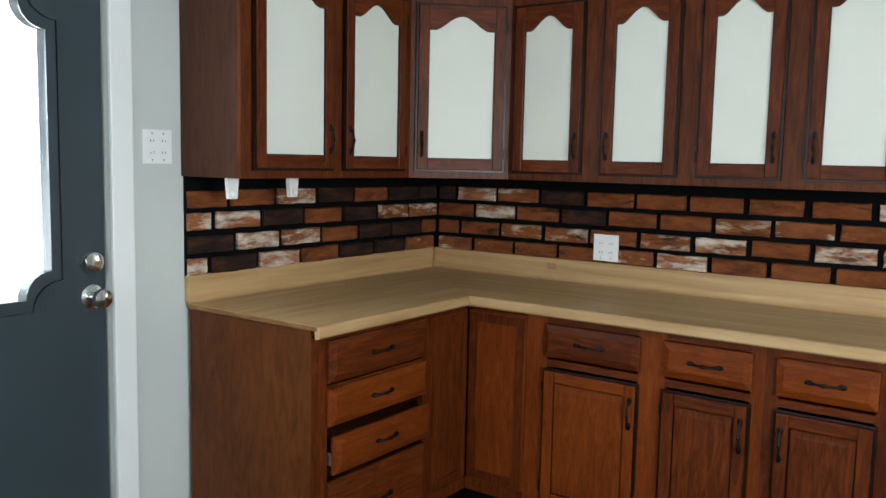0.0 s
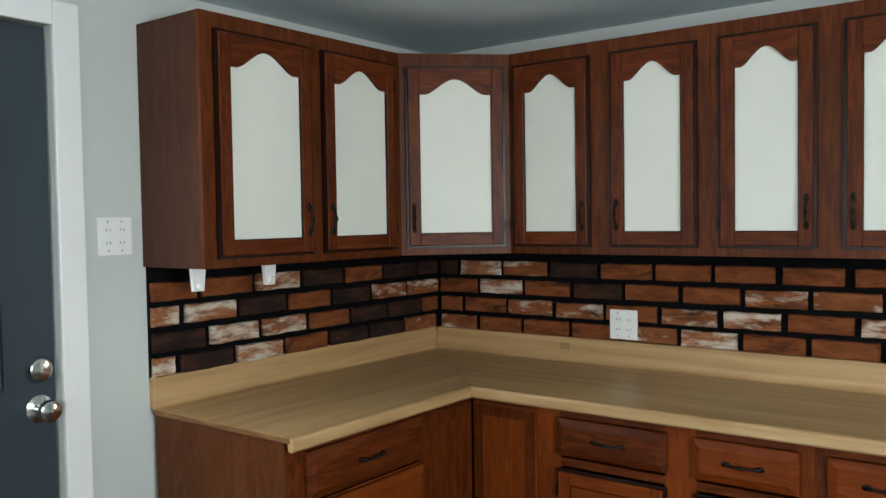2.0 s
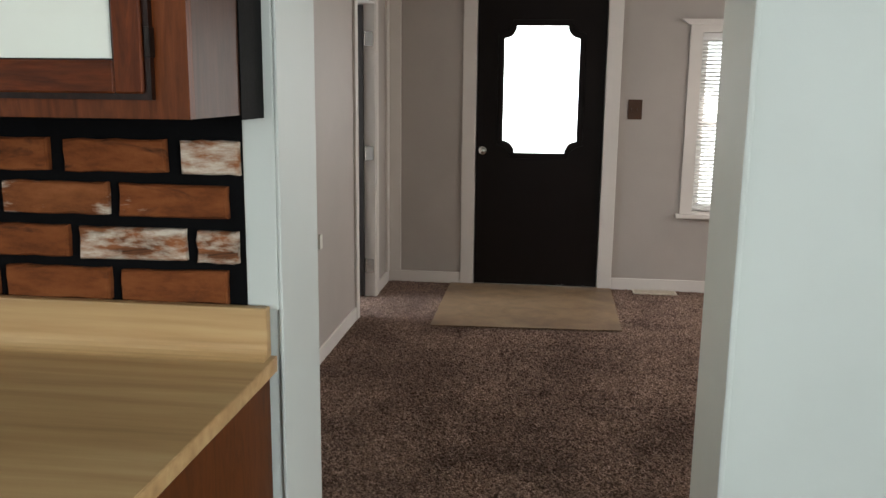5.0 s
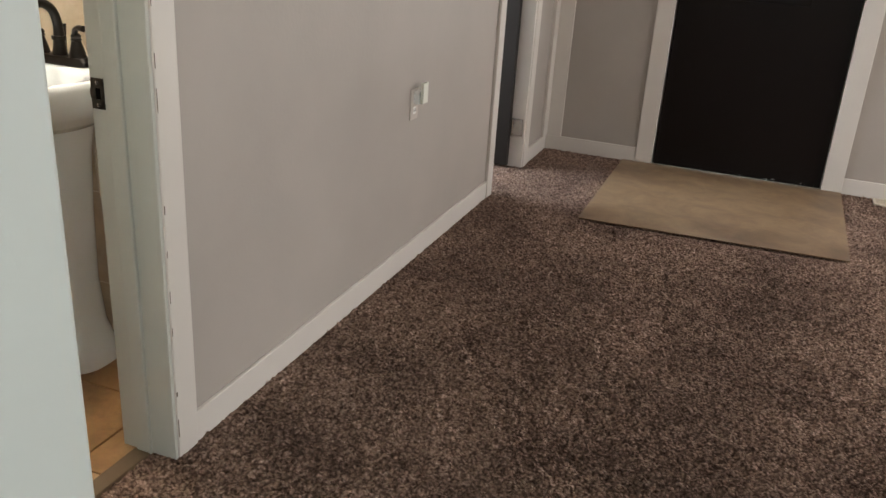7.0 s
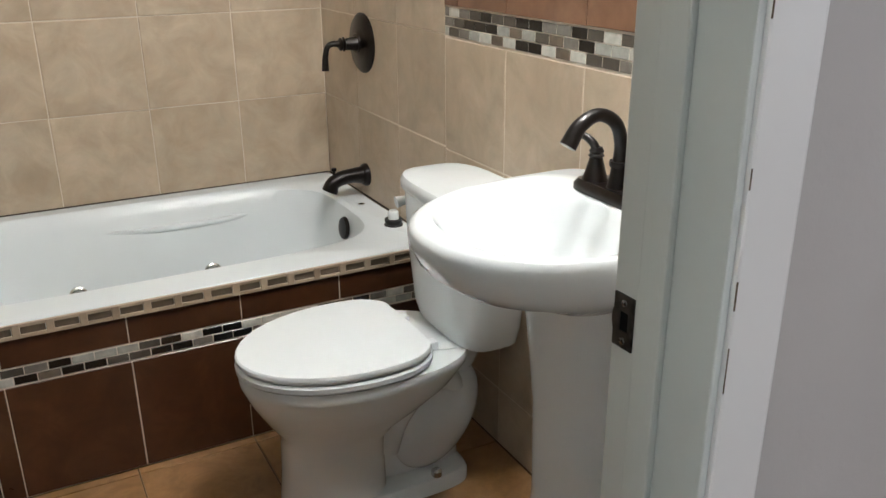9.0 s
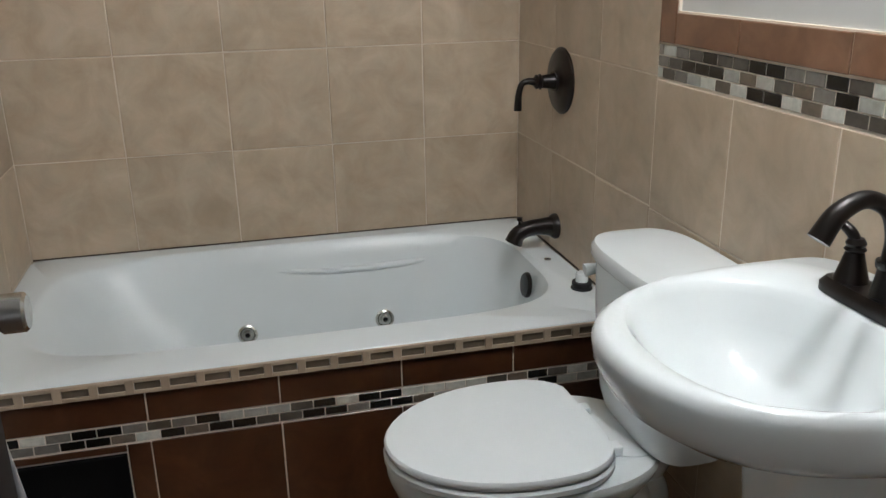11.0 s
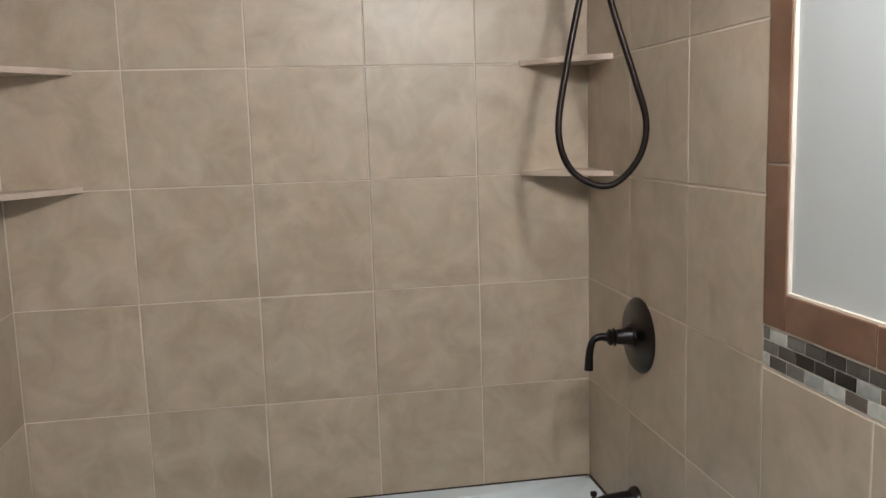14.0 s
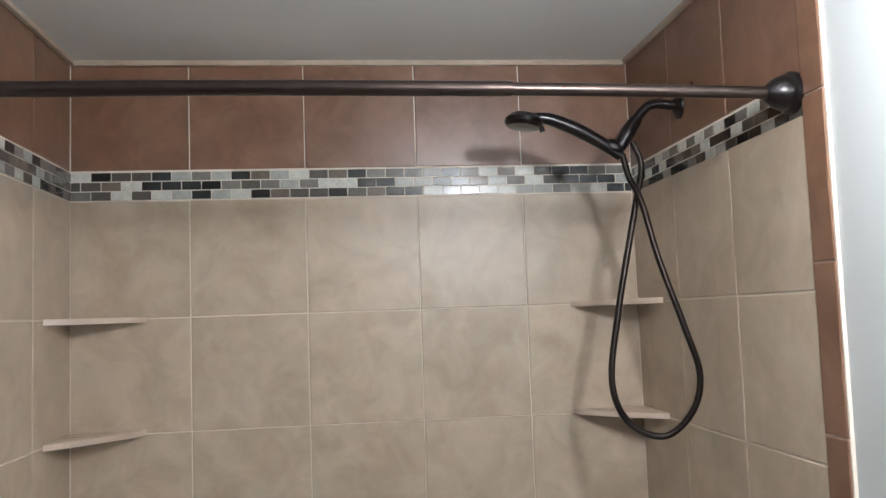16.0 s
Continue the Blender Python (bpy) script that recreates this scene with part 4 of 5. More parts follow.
part("frame", fa, M_WOOD, da)
db = part("door", box(0.004, 0.27, 0.0, 0.019, 0.15, 0.85, 0.004), M_WARM, cc, "warm stained oak folding door")
fb = bmesh.new()
add_plate(fb, rect(0.014, 0.262, 0.158, 0.842), rect(0.046, 0.228, 0.195, 0.805), -0.005, 0.0)
part("frame", fb, M_WOOD, db)
part("top_rail", add_box(box(-0.02, -0.002, -0.25, 0.0, 0.852, 0.871), -0.002, 0.27, 0.002, 0.02, 0.852, 0.871), M_WOOD, cc)
part("bottom_rail", add_box(box(-0.02, -0.002, -0.25, 0.0, 0.10, 0.148), -0.002, 0.27, 0.002, 0.02, 0.10, 0.148), M_WOOD, cc)

for x0, w, a, b, side, m1, m2 in ((-1.236, 0.505, 0.08, 0.463, 1, M_WOODH, M_WARM), (-0.731, 0.383, 0.04, 0.346, 1, M_WARMH, M_WOOD), (-0.348, 0.368, 0.036, 0.336, -1, M_WARMH, M_WOOD)):
    o = base_unit(facing(x0, 3.40, 0), w, "dark stained oak base cabinet with a drawer over a door", [(0, a + 0.008), (b - 0.008, w)], mt=M_WARM if side > 0 else M_WOOD)
    drawer(o, a, b, 0.713, 0.838, m1)
    raised_door(o, a, b, 0.135, 0.668, side, m2)

# worktop with rounded nose and upstand
ct = thing("worktop", pose(0, 0, 0.8745), "wood-look laminate worktop running round the kitchen corner", "worktop")


def nosed(length, depth):
    """Worktop section with a rounded front nose; length along local x, front at y = 0."""
    bm = bmesh.new()
    prof = [(0.006, 0.0), (0.0, 0.006), (0.0, 0.03), (0.003, 0.037), (0.010, 0.0405), (depth, 0.0405), (depth, 0.0235), (0.022, 0.0235), (0.02, 0.0)]
    a, b = [bm.verts.new((0, y, z)) for y, z in prof], [bm.verts.new((length, y, z)) for y, z in prof]
    for i in range(len(prof)):
        j = (i + 1) % len(prof)
        bm.faces.new((a[i], a[j], b[j], b[i]))
    bm.faces.new(a[::-1]), bm.faces.new(b)
    return bm


run = nosed(0.036 + 1.465, 0.664)
for v in run.verts:
    if v.co.x < 0.001:
        v.co.x = v.co.y * -1.0
part("run", run, M_LAMX, ct, "laminate with grain along the back wall", at=pose(-1.465, 3.335, 0))
runa = nosed(3.335 - 2.497, 0.649)
for v in runa.verts:
    if v.co.x > 0.001:
        v.co.x += v.co.y
part("run", runa, M_LAMX, ct, "laminate with grain along the side wall", at=pose(-1.465, 2.497, 0, 0, 0, 90))
part("upstand", box(-2.11, 0.026, 3.974, 3.998, 0.0405, 0.138, 0.004), M_LAMX, ct)
part("upstand", box(-2.134, -2.11, 2.499, 3.974, 0.0405, 0.139, 0.004), M_LAMY, ct)
for k, v in enumerate((3.974, -2.11)):
    cove = bmesh.new()
    cr = 0.012 if k else 0.028
    prof = [(0, 0)] + [(cr * (1 - math.sin(a)), cr * (1 - math.cos(a))) for a in [i * math.pi / 10 for i in range(6)]]
    ends = [[cove.verts.new((e, v - p, 0.0405 + q) if k == 0 else (v + p, e, 0.0405 + q)) for p, q in prof] for e in ((-2.11, 0.026) if k == 0 else (2.499, 3.974))]
    for i in range(len(prof)):
        j = (i + 1) % len(prof)
        cove.faces.new((ends[0][i], ends[0][j], ends[1][j], ends[1][i]))
    cove.faces.new(ends[0][::-1]), cove.faces.new(ends[1])
    part("cove", cove, M_LAMY if k else M_LAMX, ct)
part("burn_mark", box(-1.47, -1.425, 3.9728, 3.9745, 0.088, 0.116, 0.0006), M_SCORCH, ct, "small brown burn mark")
part("mitre_joint", box(0.006, 0.90, -0.0008, 0.0008, 0.0398, 0.0409), M_EDGE, ct, "dark mitre joint in the worktop corner", at=pose(-1.465, 3.335, 0, 0, 0, 135))
part("end_strip", box(0.0362, 0.0375, 3.341, 3.995, 0.012, 0.039), M_LAMX, ct)
part("chip", box(-0.006, 0.004, -0.004, 0.012, 0.0, 0.012, 0.003), M_RAWWOOD, ct, "chipped corner", at=pose(0.032, 3.338, 0.002))
part("end_trim", box(-2.11, -1.478, 2.4955, 2.4968, 0.024, 0.039), M_EDGE, ct, "worn brown edge")


# ---- wall plates and under-cabinet bits ----
def wall_plate(m, label, outlet, blank=False):
    o = thing("wall_plate", m, label, "wall plate")
    part("plate", box(-0.0585, 0.0585, -0.006, 0.0, -0.0585, 0.0585, 0.003), M_PLASTIC, o)
    for u in (-0.023, 0.023):
        if blank:
            pass
        elif outlet:
            for z in (-0.02, 0.02):
                part("socket", lathe([(0.0165, 0), (0.0165, 0.0015), (0.015, 0.002), (0, 0.002)], pose(u, -0.006, z, 90), 16), M_PLASTIC, o)
                part("slot", add_box(box(u - 0.007, u - 0.005, -0.0084, -0.006, z - 0.004, z + 0.004), u + 0.005, u + 0.007, -0.0084, -0.006, z - 0.004, z + 0.004), M_BLACK, o)
        else:
            part("toggle", box(u - 0.005, u + 0.005, -0.018, -0.004, -0.012, 0.012, 0.002), M_PLASTIC, o)
        for z in (-0.045, 0.045):
            part("screw", lathe([(0.003, 0), (0.0025, 0.001), (0, 0.0014)], pose(u, -0.006, z, 90), 8), M_CHROME, o)
    return o


wall_plate(facing(-1.195, 3.998, 0, 1.078), "white double outlet plate set among the bricks", True)
wall_plate(facing(-2.135, 2.393, 90, 1.468), "white double outlet plate beside the slate door", True)
for y in (2.545, 2.83):
    br = thing("towel_bracket", facing(-1.93, y, 90, UZ0 + 0.012), "white plastic paper towel bracket under the wall cabinet", "bracket", "paper towel brackets")
    part("arm", plate([(-0.026, 0.0), (0.026, 0.0), (0.018, -0.085), (-0.018, -0.085)], None, -0.008, 0.008), M_PLASTIC, br)
    part("boss", lathe([(0.012, 0), (0.012, 0.01), (0.007, 0.016), (0, 0.016)], pose(0, -0.008, -0.068, 90), 12), M_PLASTIC, br)

nl = thing("wall_plate", facing(-0.60, 6.515, 90, 0.615), "wall-coloured outlet plate with a plugged-in night light", "wall plate")
part("plate", box(-0.033, 0.033, -0.005, 0.0, -0.055, 0.055, 0.002), M_PAINTPL, nl)
for z in (-0.022, 0.022):
    part("socket", box(-0.013, 0.013, -0.0065, -0.005, z - 0.013, z + 0.013, 0.001), M_PLASTIC, nl)
    part("slot", add_box(box(-0.007, -0.005, -0.0072, -0.0064, z - 0.005, z + 0.006), 0.005, 0.007, -0.0072, -0.0064, z - 0.005, z + 0.006), M_BLACK, nl)
night = thing("night_light", facing(-0.606, 6.53, 90, 0.640), "small clear plastic night light plugged into the wall", "night light")
part("base", box(-0.022, 0.022, -0.03, 0.0, -0.024, 0.02, 0.005), M_PLASTIC, night)
part("shade", plate([(-0.02, -0.02), (0.024, -0.02), (0.024, 0.052), (-0.016, 0.052)], None, -0.045, -0.034), M_FROST, night, "translucent shade")
lsw = thing("wall_plate", facing(1.137, 8.53, 0, 1.28), "dark brown double switch plate by the entrance", "wall plate")
part("plate", box(-0.048, 0.048, -0.007, 0.0, -0.068, 0.068, 0.003), M_BROWNPL, lsw)
for u in (-0.02, 0.02):
    part("toggle", box(u - 0.005, u + 0.005, -0.018, -0.006, -0.012, 0.012, 0.002), M_BROWNPL, lsw)
fv = thing("floor_vent", pose(1.33, 8.44, 0.004), "pale metal floor vent in the carpet", "vent")
part("frame", add_box(add_box(add_box(box(-0.15, 0.15, -0.055, -0.043, 0, 0.008), -0.15, 0.15, 0.043, 0.055, 0, 0.008), -0.15, -0.138, -0.043, 0.043, 0, 0.008), 0.138, 0.15, -0.043, 0.043, 0, 0.008), M_ALMOND, fv)
for i in range(9):
    part("slat", box(-0.138, 0.138, -0.001, 0.0015, 0.0, 0.006), M_ALMOND, fv, at=pose(0, -0.038 + i * 0.0095, 0.001, 25))


# ---- bathroom ----
tub = thing("bathtub", pose(-2.86, 4.09, 0), "white acrylic whirlpool tub set behind a tiled apron", "bathtub")


def ring_pts(cx, cy, hx, hy, power, n=64):
    out = []
    for i in range(n):
        a = 2 * math.pi * i / n
        c, s = math.cos(a), math.sin(a)
        out.append((cx + hx * math.copysign(abs(c) ** (2 / power), c), cy + hy * math.copysign(abs(s) ** (2 / power), s)))
    return out


def loft(bm, rings, close_last=True, close_first=False):
    vs = [[bm.verts.new(p) for p in r] for r in rings]
    n = len(vs[0])
    for a, b in zip(vs, vs[1:]):
        for i in range(n):
            j = (i + 1) % n
            bm.faces.new((a[i], a[j], b[j], b[i]))
    if close_last:
        bm.faces.new(vs[-1])
    if close_first:
        bm.faces.new(vs[0][::-1])
    return bm


TX, TY, RIM = 0.845, 1.482, 0.456
tb = bmesh.new()
rings = []


def outer_ring(z, grow=0.0):
    pts = ring_pts(TX / 2, TY / 2, TX / 2 + grow, TY / 2 + grow, 40)
    return [(x, y, z) for x, y in pts]


def inner_ring(z, x0, x1, y0, y1, power):
    return [(x, y, z) for x, y in ring_pts((x0 + x1) / 2, (y0 + y1) / 2, (x1 - x0) / 2, (y1 - y0) / 2, power)]


rings = [outer_ring(RIM - 0.035), outer_ring(RIM - 0.004), outer_ring(RIM, -0.004),
         inner_ring(RIM + 0.002, 0.06, 0.738, 0.075, 1.398, 4.5), inner_ring(RIM - 0.008, 0.07, 0.727, 0.09, 1.386, 4.2),
         inner_ring(RIM - 0.045, 0.085, 0.712, 0.12, 1.38, 4.3), inner_ring(RIM - 0.11, 0.114, 0.685, 0.175, 1.368, 4.2), inner_ring(0.20, 0.155, 0.63, 0.28, 1.345, 4),
         inner_ring(0.11, 0.19, 0.62, 0.42, 1.29, 3.4), inner_ring(0.075, 0.25, 0.56, 0.50, 1.22, 3)]
loft(tb, rings)
part("shell", tb, M_ACRYL, tub, smooth=True)
part("armrest", tube([(0.092, 0.68, 0.382), (0.105, 0.86, 0.372), (0.106, 1.08, 0.374), (0.090, 1.27, 0.388)], [0.005, 0.010, 0.010, 0.005], 12, 8), M_ACRYL, tub, "moulded armrest ledge", True)


def jet(p, aim):
    m = Matrix.Translation(p) @ Vector(aim).to_track_quat("Z", "Y").to_matrix().to_4x4()
    j = part("jet", lathe([(0.029, -0.002), (0.029, 0.004), (0.023, 0.007), (0.019, 0.003), (0.012, 0.003), (0.012, 0.012), (0.008, 0.013), (0.006, 0.006), (0, 0.006)], m, 24), M_STEEL, tub, "steel whirlpool jet", True)
    part("nozzle", lathe([(0.0065, 0.0125), (0.005, 0.014), (0, 0.014)], m, 12), M_BLACK, j)


jet((0.156, 0.588, 0.216), (1, 0, 0.2))
jet((0.156, 1.003, 0.216), (1, 0, 0.2))
jet((0.250, 0.322, 0.19), (0.45, 0.85, 0.3))
part("overflow", lathe([(0.036, 0), (0.036, 0.006), (0.032, 0.011), (0.012, 0.014), (0, 0.013)], Matrix.Translation((0.44, 1.366, 0.395)) @ Vector((0, -1, 0.12)).to_track_quat("Z", "Y").to_matrix().to_4x4(), 28), M_BRONZE, tub, "dark bronze overflow cover", True)
part("air_knob", lathe([(0.028, 0), (0.028, 0.004), (0.023, 0.006), (0.023, 0.012), (0.026, 0.013), (0.026, 0.02), (0.014, 0.021), (0.014, 0.04), (0.011, 0.043), (0, 0.043)], pose(0.648, 1.438, RIM), 20), [M_RUBBER], tub, "black air control ring", True)
part("air_cap", lathe([(0.0165, 0.0205), (0.016, 0.042), (0.012, 0.046), (0, 0.046)], pose(0.648, 1.438, RIM), 16), M_PORC, tub, "cream push cap", True)
part("plug_hole", lathe([(0.010, 0.0), (0.010, 0.003), (0.006, 0.003), (0, 0.001)], pose(0.42, 1.432, RIM + 0.0005), 12), M_CHROME, tub)

setting("trim_tub_seam", add_box(box(-2.8599, -2.8575, 4.094, 5.571, RIM - 0.001, RIM + 0.003), -2.8575, -2.02, 5.5722, 5.5745, RIM - 0.001, RIM + 0.003), M_SEAM, "dark stained caulk seam between tub and wall tile", "trim")

# tub spout, valve and shower
sp = thing("tub_spout", pose(-2.515, 5.575, 0.53), "oil-rubbed bronze tub spout on the tiled wall", "tub spout")
part("flange", lathe([(0.037, 0), (0.037, 0.008), (0.032, 0.016), (0.028, 0.02)], pose(0, 0, 0, 90), 24), M_BRONZE, sp, "", True)
part("spout", tube([(0, -0.01, 0), (0, -0.05, 0.002), (0, -0.09, -0.002), (0, -0.118, -0.016), (0, -0.13, -0.04)], [0.029, 0.024, 0.023, 0.023, 0.026], 18, 8), M_BRONZE, sp, "", True)
part("diverter", lathe([(0.004, 0), (0.004, 0.018), (0.008, 0.022), (0.008, 0.03), (0, 0.032)], pose(0, -0.112, 0.005), 12), M_BRONZE, sp, "", True)
vl = thing("shower_valve", pose(-2.505, 5.575, 0.948), "round oil-rubbed bronze shower valve with a hooked lever", "shower valve")
part("escutcheon", lathe([(0.09, 0), (0.09, 0.004), (0.082, 0.011), (0.05, 0.014), (0.03, 0.02), (0.028, 0.024), (0, 0.024)], pose(0, 0, 0, 90), 40), M_BRONZE, vl, "", True)
part("stem", lathe([(0.024, 0.02), (0.02, 0.035), (0.017, 0.06), (0.022, 0.064), (0.016, 0.068), (0.02, 0.074), (0.014, 0.08), (0, 0.082)], pose(0, 0, 0, 90), 20), M_BRONZE, vl, "ringed stem", True)
part("lever", tube([(0, -0.076, 0.0), (0.0, -0.098, 0.003), (0.0, -0.116, -0.006), (0.0, -0.124, -0.035), (0.0, -0.126, -0.075)], [0.011, 0.009, 0.008, 0.009, 0.011], 12, 8), M_BRONZE, vl, "", True)

sh = thing("hand_shower", pose(-2.5, 5.575, 2.06), "oil-rubbed bronze hand shower on a bent arm", "hand shower")
part("flange", lathe([(0.032, 0), (0.031, 0.006), (0.018, 0.014), (0.014, 0.016)], pose(0, 0, 0, 90), 20), M_BRONZE, sh, "", True)
part("arm", tube([(0, -0.005, 0), (0, -0.06, 0.004), (0, -0.09, -0.012), (0, -0.128, -0.062)], 0.0115, 12, 8), M_BRONZE, sh, "", True)
part("holder", add_lathe(tube([(0, -0.105, -0.03), (0, -0.128, -0.062), (0, -0.152, -0.10)], [0.014, 0.018, 0.015], 12, 6), [(0.014, -0.016), (0.017, -0.01), (0.017, 0.014), (0.013, 0.02)], pose(0, -0.162, -0.098, 62), 14), M_BRONZE, sh, "swivel holder", True)
part("collar", lathe([(0.0125, -0.003), (0.0125, 0.003)], pose(0, -0.108, -0.036, 52), 14), M_CHROME, sh, "thin chrome ring", True)
part("wand", tube([(0, -0.148, -0.118), (0, -0.19, -0.088), (0, -0.25, -0.054), (0, -0.31, -0.03), (0, -0.345, -0.026)], [0.012, 0.0145, 0.0165, 0.0145, 0.012], 14, 8), M_BRONZE, sh, "", True)
part("spray_head", lathe([(0.014, 0.02), (0.03, 0.016), (0.043, 0.004), (0.044, -0.006), (0.038, -0.014), (0.02, -0.016), (0, -0.017)], pose(0.0, -0.372, -0.034, -8), 28), M_BRONZE, sh, "", True)
part("button", lathe([(0.006, -0.012), (0.006, 0.012)], pose(0.01, -0.335, -0.05, 20), 10), M_BRONZE, sh)
part("hose", tube([(0.004, -0.145, -0.115), (0.012, -0.135, -0.17), (0.03, -0.115, -0.23), (0.05, -0.09, -0.36), (0.07, -0.045, -0.52), (0.075, -0.02, -0.62), (0.07, -0.04, -0.70), (0.055, -0.10, -0.752),
                   (0.04, -0.175, -0.72), (0.03, -0.205, -0.63), (0.02, -0.18, -0.48), (0.012, -0.145, -0.33), (0.006, -0.118, -0.22), (0.0, -0.10, -0.14), (0.0, -0.118, -0.085)], 0.0075, 10, 8), M_HOSE, sh, "dark flexible metal hose", True)

rod = thing("shower_rod", pose(-2.0, 4.09, 1.96), "oil-rubbed bronze shower rod across the tub", "shower rod")
part("thick_tube", tube([(0, 0.01, 0.006), (0, 0.5, 0.008), (0, 0.985, 0.004)], 0.0132, 16, 6), M_RODM, rod, "", True)
part("thin_tube", tube([(0, 0.97, 0.004), (0, 1.2, 0.0), (0, 1.47, -0.006)], 0.0112, 16, 6), M_RODM, rod, "", True)
for y, a, z in ((0.0, -90, 0.006), (1.485, 90, -0.006)):
    part("flange", lathe([(0.037, 0), (0.037, 0.010), (0.031, 0.015), (0.031, 0.022), (0.025, 0.038), (0.014, 0.052)], pose(0, y, z, a), 24), M_BRONZE, rod, "bell-shaped end flange", True)


def corner_shelf(x, y, sx, sy, z, tilt, label):
    s = thing("corner_shelf", pose(x, y, z, tilt), label, "shelf", "shower corner shelves")
    n = 10
    out = [(0, 0)] + [(sx * 0.188 * (1 - t) ** 0.85, sy * 0.188 * t ** 0.85) for t in [i / n for i in range(n + 1)]]
    bm = bmesh.new()
    a, b = [bm.verts.new((u, v, -0.007)) for u, v in out], [bm.verts.new((u, v, 0.007)) for u, v in out]
    for i in range(len(out)):
        j = (i + 1) % len(out)
        bm.faces.new((a[i], a[j], b[j], b[i]))
    bm.faces.new(a[::-1]), bm.faces.new(b)
    part("slab", bm, M_SHELF, s)


for z, tl in ((1.605, 0), (1.318, 1.2)):
    corner_shelf(-2.86, 4.09, 1, 1, z, tl, "cream ceramic corner shelf on the beige tile")
    corner_shelf(-2.86, 5.575, 1, -1, z + 0.004, 0, "cream ceramic corner shelf beside the shower hose")

# ---- toilet ----
toilet = thing("toilet", pose(-1.672, 5.575, 0), "white two-piece toilet with its lid down", "toilet")


def egg(cx, cy, w, front, back, n=40, pw=2.0):
    """An egg-shaped outline, blunt towards +y, long towards -y."""
    out = []
    for i in range(n):
        a = 2 * math.pi * i / n
        c, s = math.cos(a), math.sin(a)
        hy = back if s > 0 else front
        p = 2.8 if s > 0 else pw
        out.append((cx + w * math.copysign(abs(c) ** (2 / p), c), cy + hy * math.copysign(abs(s) ** (2 / p), s)))
    return out


def layered(layers, close_first=True):
    bm = bmesh.new()
    return loft(bm, [[(x, y, z) for x, y in pts] for pts, z in layers], True, close_first)


bowl = layered([(egg(0, -0.44, 0.098, 0.150, 0.095, pw=2.8), 0.0), (egg(0, -0.44, 0.097, 0.149, 0.094, pw=2.8), 0.03), (egg(0, -0.44, 0.095, 0.142, 0.092, pw=2.8), 0.10),
                (egg(0, -0.44, 0.096, 0.140, 0.095, pw=2.6), 0.185), (egg(0, -0.43, 0.106, 0.155, 0.12, pw=2.3), 0.215), (egg(0, -0.415, 0.132, 0.200, 0.17), 0.255),
                (egg(0, -0.405, 0.162, 0.238, 0.225), 0.305), (egg(0, -0.405, 0.180, 0.256, 0.262), 0.35), (egg(0, -0.405, 0.182, 0.258, 0.268), 0.366), (egg(0, -0.405, 0.178, 0.254, 0.264), 0.377)])
part("bowl", bowl, M_PORC, toilet, smooth=True)
for s in (-1, 1):
    bulge = bmesh.new()
    bmesh.ops.create_uvsphere(bulge, u_segments=28, v_segments=18, radius=1, matrix=Matrix.LocRotScale((s * 0.04, -0.215, 0.185), Euler((radians(-28), 0, 0)), (0.056, 0.105, 0.15)))
    part("trapway", bulge, M_PORC, toilet, "rounded trapway bulge", True)
    part("trapway", tube([(s * 0.052, -0.16, 0.235), (s * 0.06, -0.205, 0.29), (s * 0.056, -0.27, 0.275), (s * 0.05, -0.325, 0.21), (s * 0.045, -0.35, 0.13)], [0.03, 0.034, 0.036, 0.036, 0.034], 16, 8), M_PORC, toilet, "moulded trapway ridge", True)
part("foot", layered([(ring_pts(0, -0.305, 0.104, 0.17, 4.5, 48), 0.0), (ring_pts(0, -0.305, 0.104, 0.17, 4.5, 48), 0.026), (ring_pts(0, -0.305, 0.098, 0.163, 4.5, 48), 0.038), (ring_pts(0, -0.305, 0.08, 0.147, 4, 48), 0.046)]), M_PORC, toilet, "", True)
part("web", layered([(ring_pts(0, -0.27, 0.048, 0.13, 3, 40), 0.03), (ring_pts(0, -0.27, 0.05, 0.13, 3, 40), 0.22), (ring_pts(0, -0.20, 0.075, 0.10, 3.5, 40), 0.31), (ring_pts(0, -0.175, 0.10, 0.085, 3, 40), 0.36), (ring_pts(0, -0.175, 0.10, 0.083, 3, 40), 0.3795)]), M_PORC, toilet, "", True)
for s in (-1, 1):
    part("bolt_cap", lathe([(0.014, 0), (0.013, 0.012), (0.007, 0.018), (0, 0.019)], pose(s * 0.086, -0.235, 0.04), 14), M_STEEL, toilet, "", True)
seat_bm = bmesh.new()
loft(seat_bm, [[(x, y, z) for x, y in pts] for pts, z in ((egg(0, -0.405, 0.180, 0.256, 0.165), 0.38), (egg(0, -0.405, 0.185, 0.262, 0.166), 0.385), (egg(0, -0.405, 0.185, 0.262, 0.166), 0.395), (egg(0, -0.405, 0.180, 0.256, 0.163), 0.4))], True, True)
part("seat", seat_bm, M_SEAT, toilet, "white plastic seat", True)


def lid_egg(k):
    pts = egg(0, -0.405, 0.183 * k, 0.260 * k, 0.165 * k, pw=2.0)
    return [(x, min(y, -0.264)) for x, y in pts]


part("lid", layered([(lid_egg(0.985), 0.403), (lid_egg(1.0), 0.407), (lid_egg(1.0), 0.416), (lid_egg(0.985), 0.4205), (lid_egg(0.9), 0.4225)]), M_SEAT, toilet, "closed white plastic lid", True)
for s in (-1, 1):
    part("hinge", box(s * 0.075 - 0.014, s * 0.075 + 0.014, -0.262, -0.228, 0.377, 0.399, 0.004), M_SEAT, toilet)
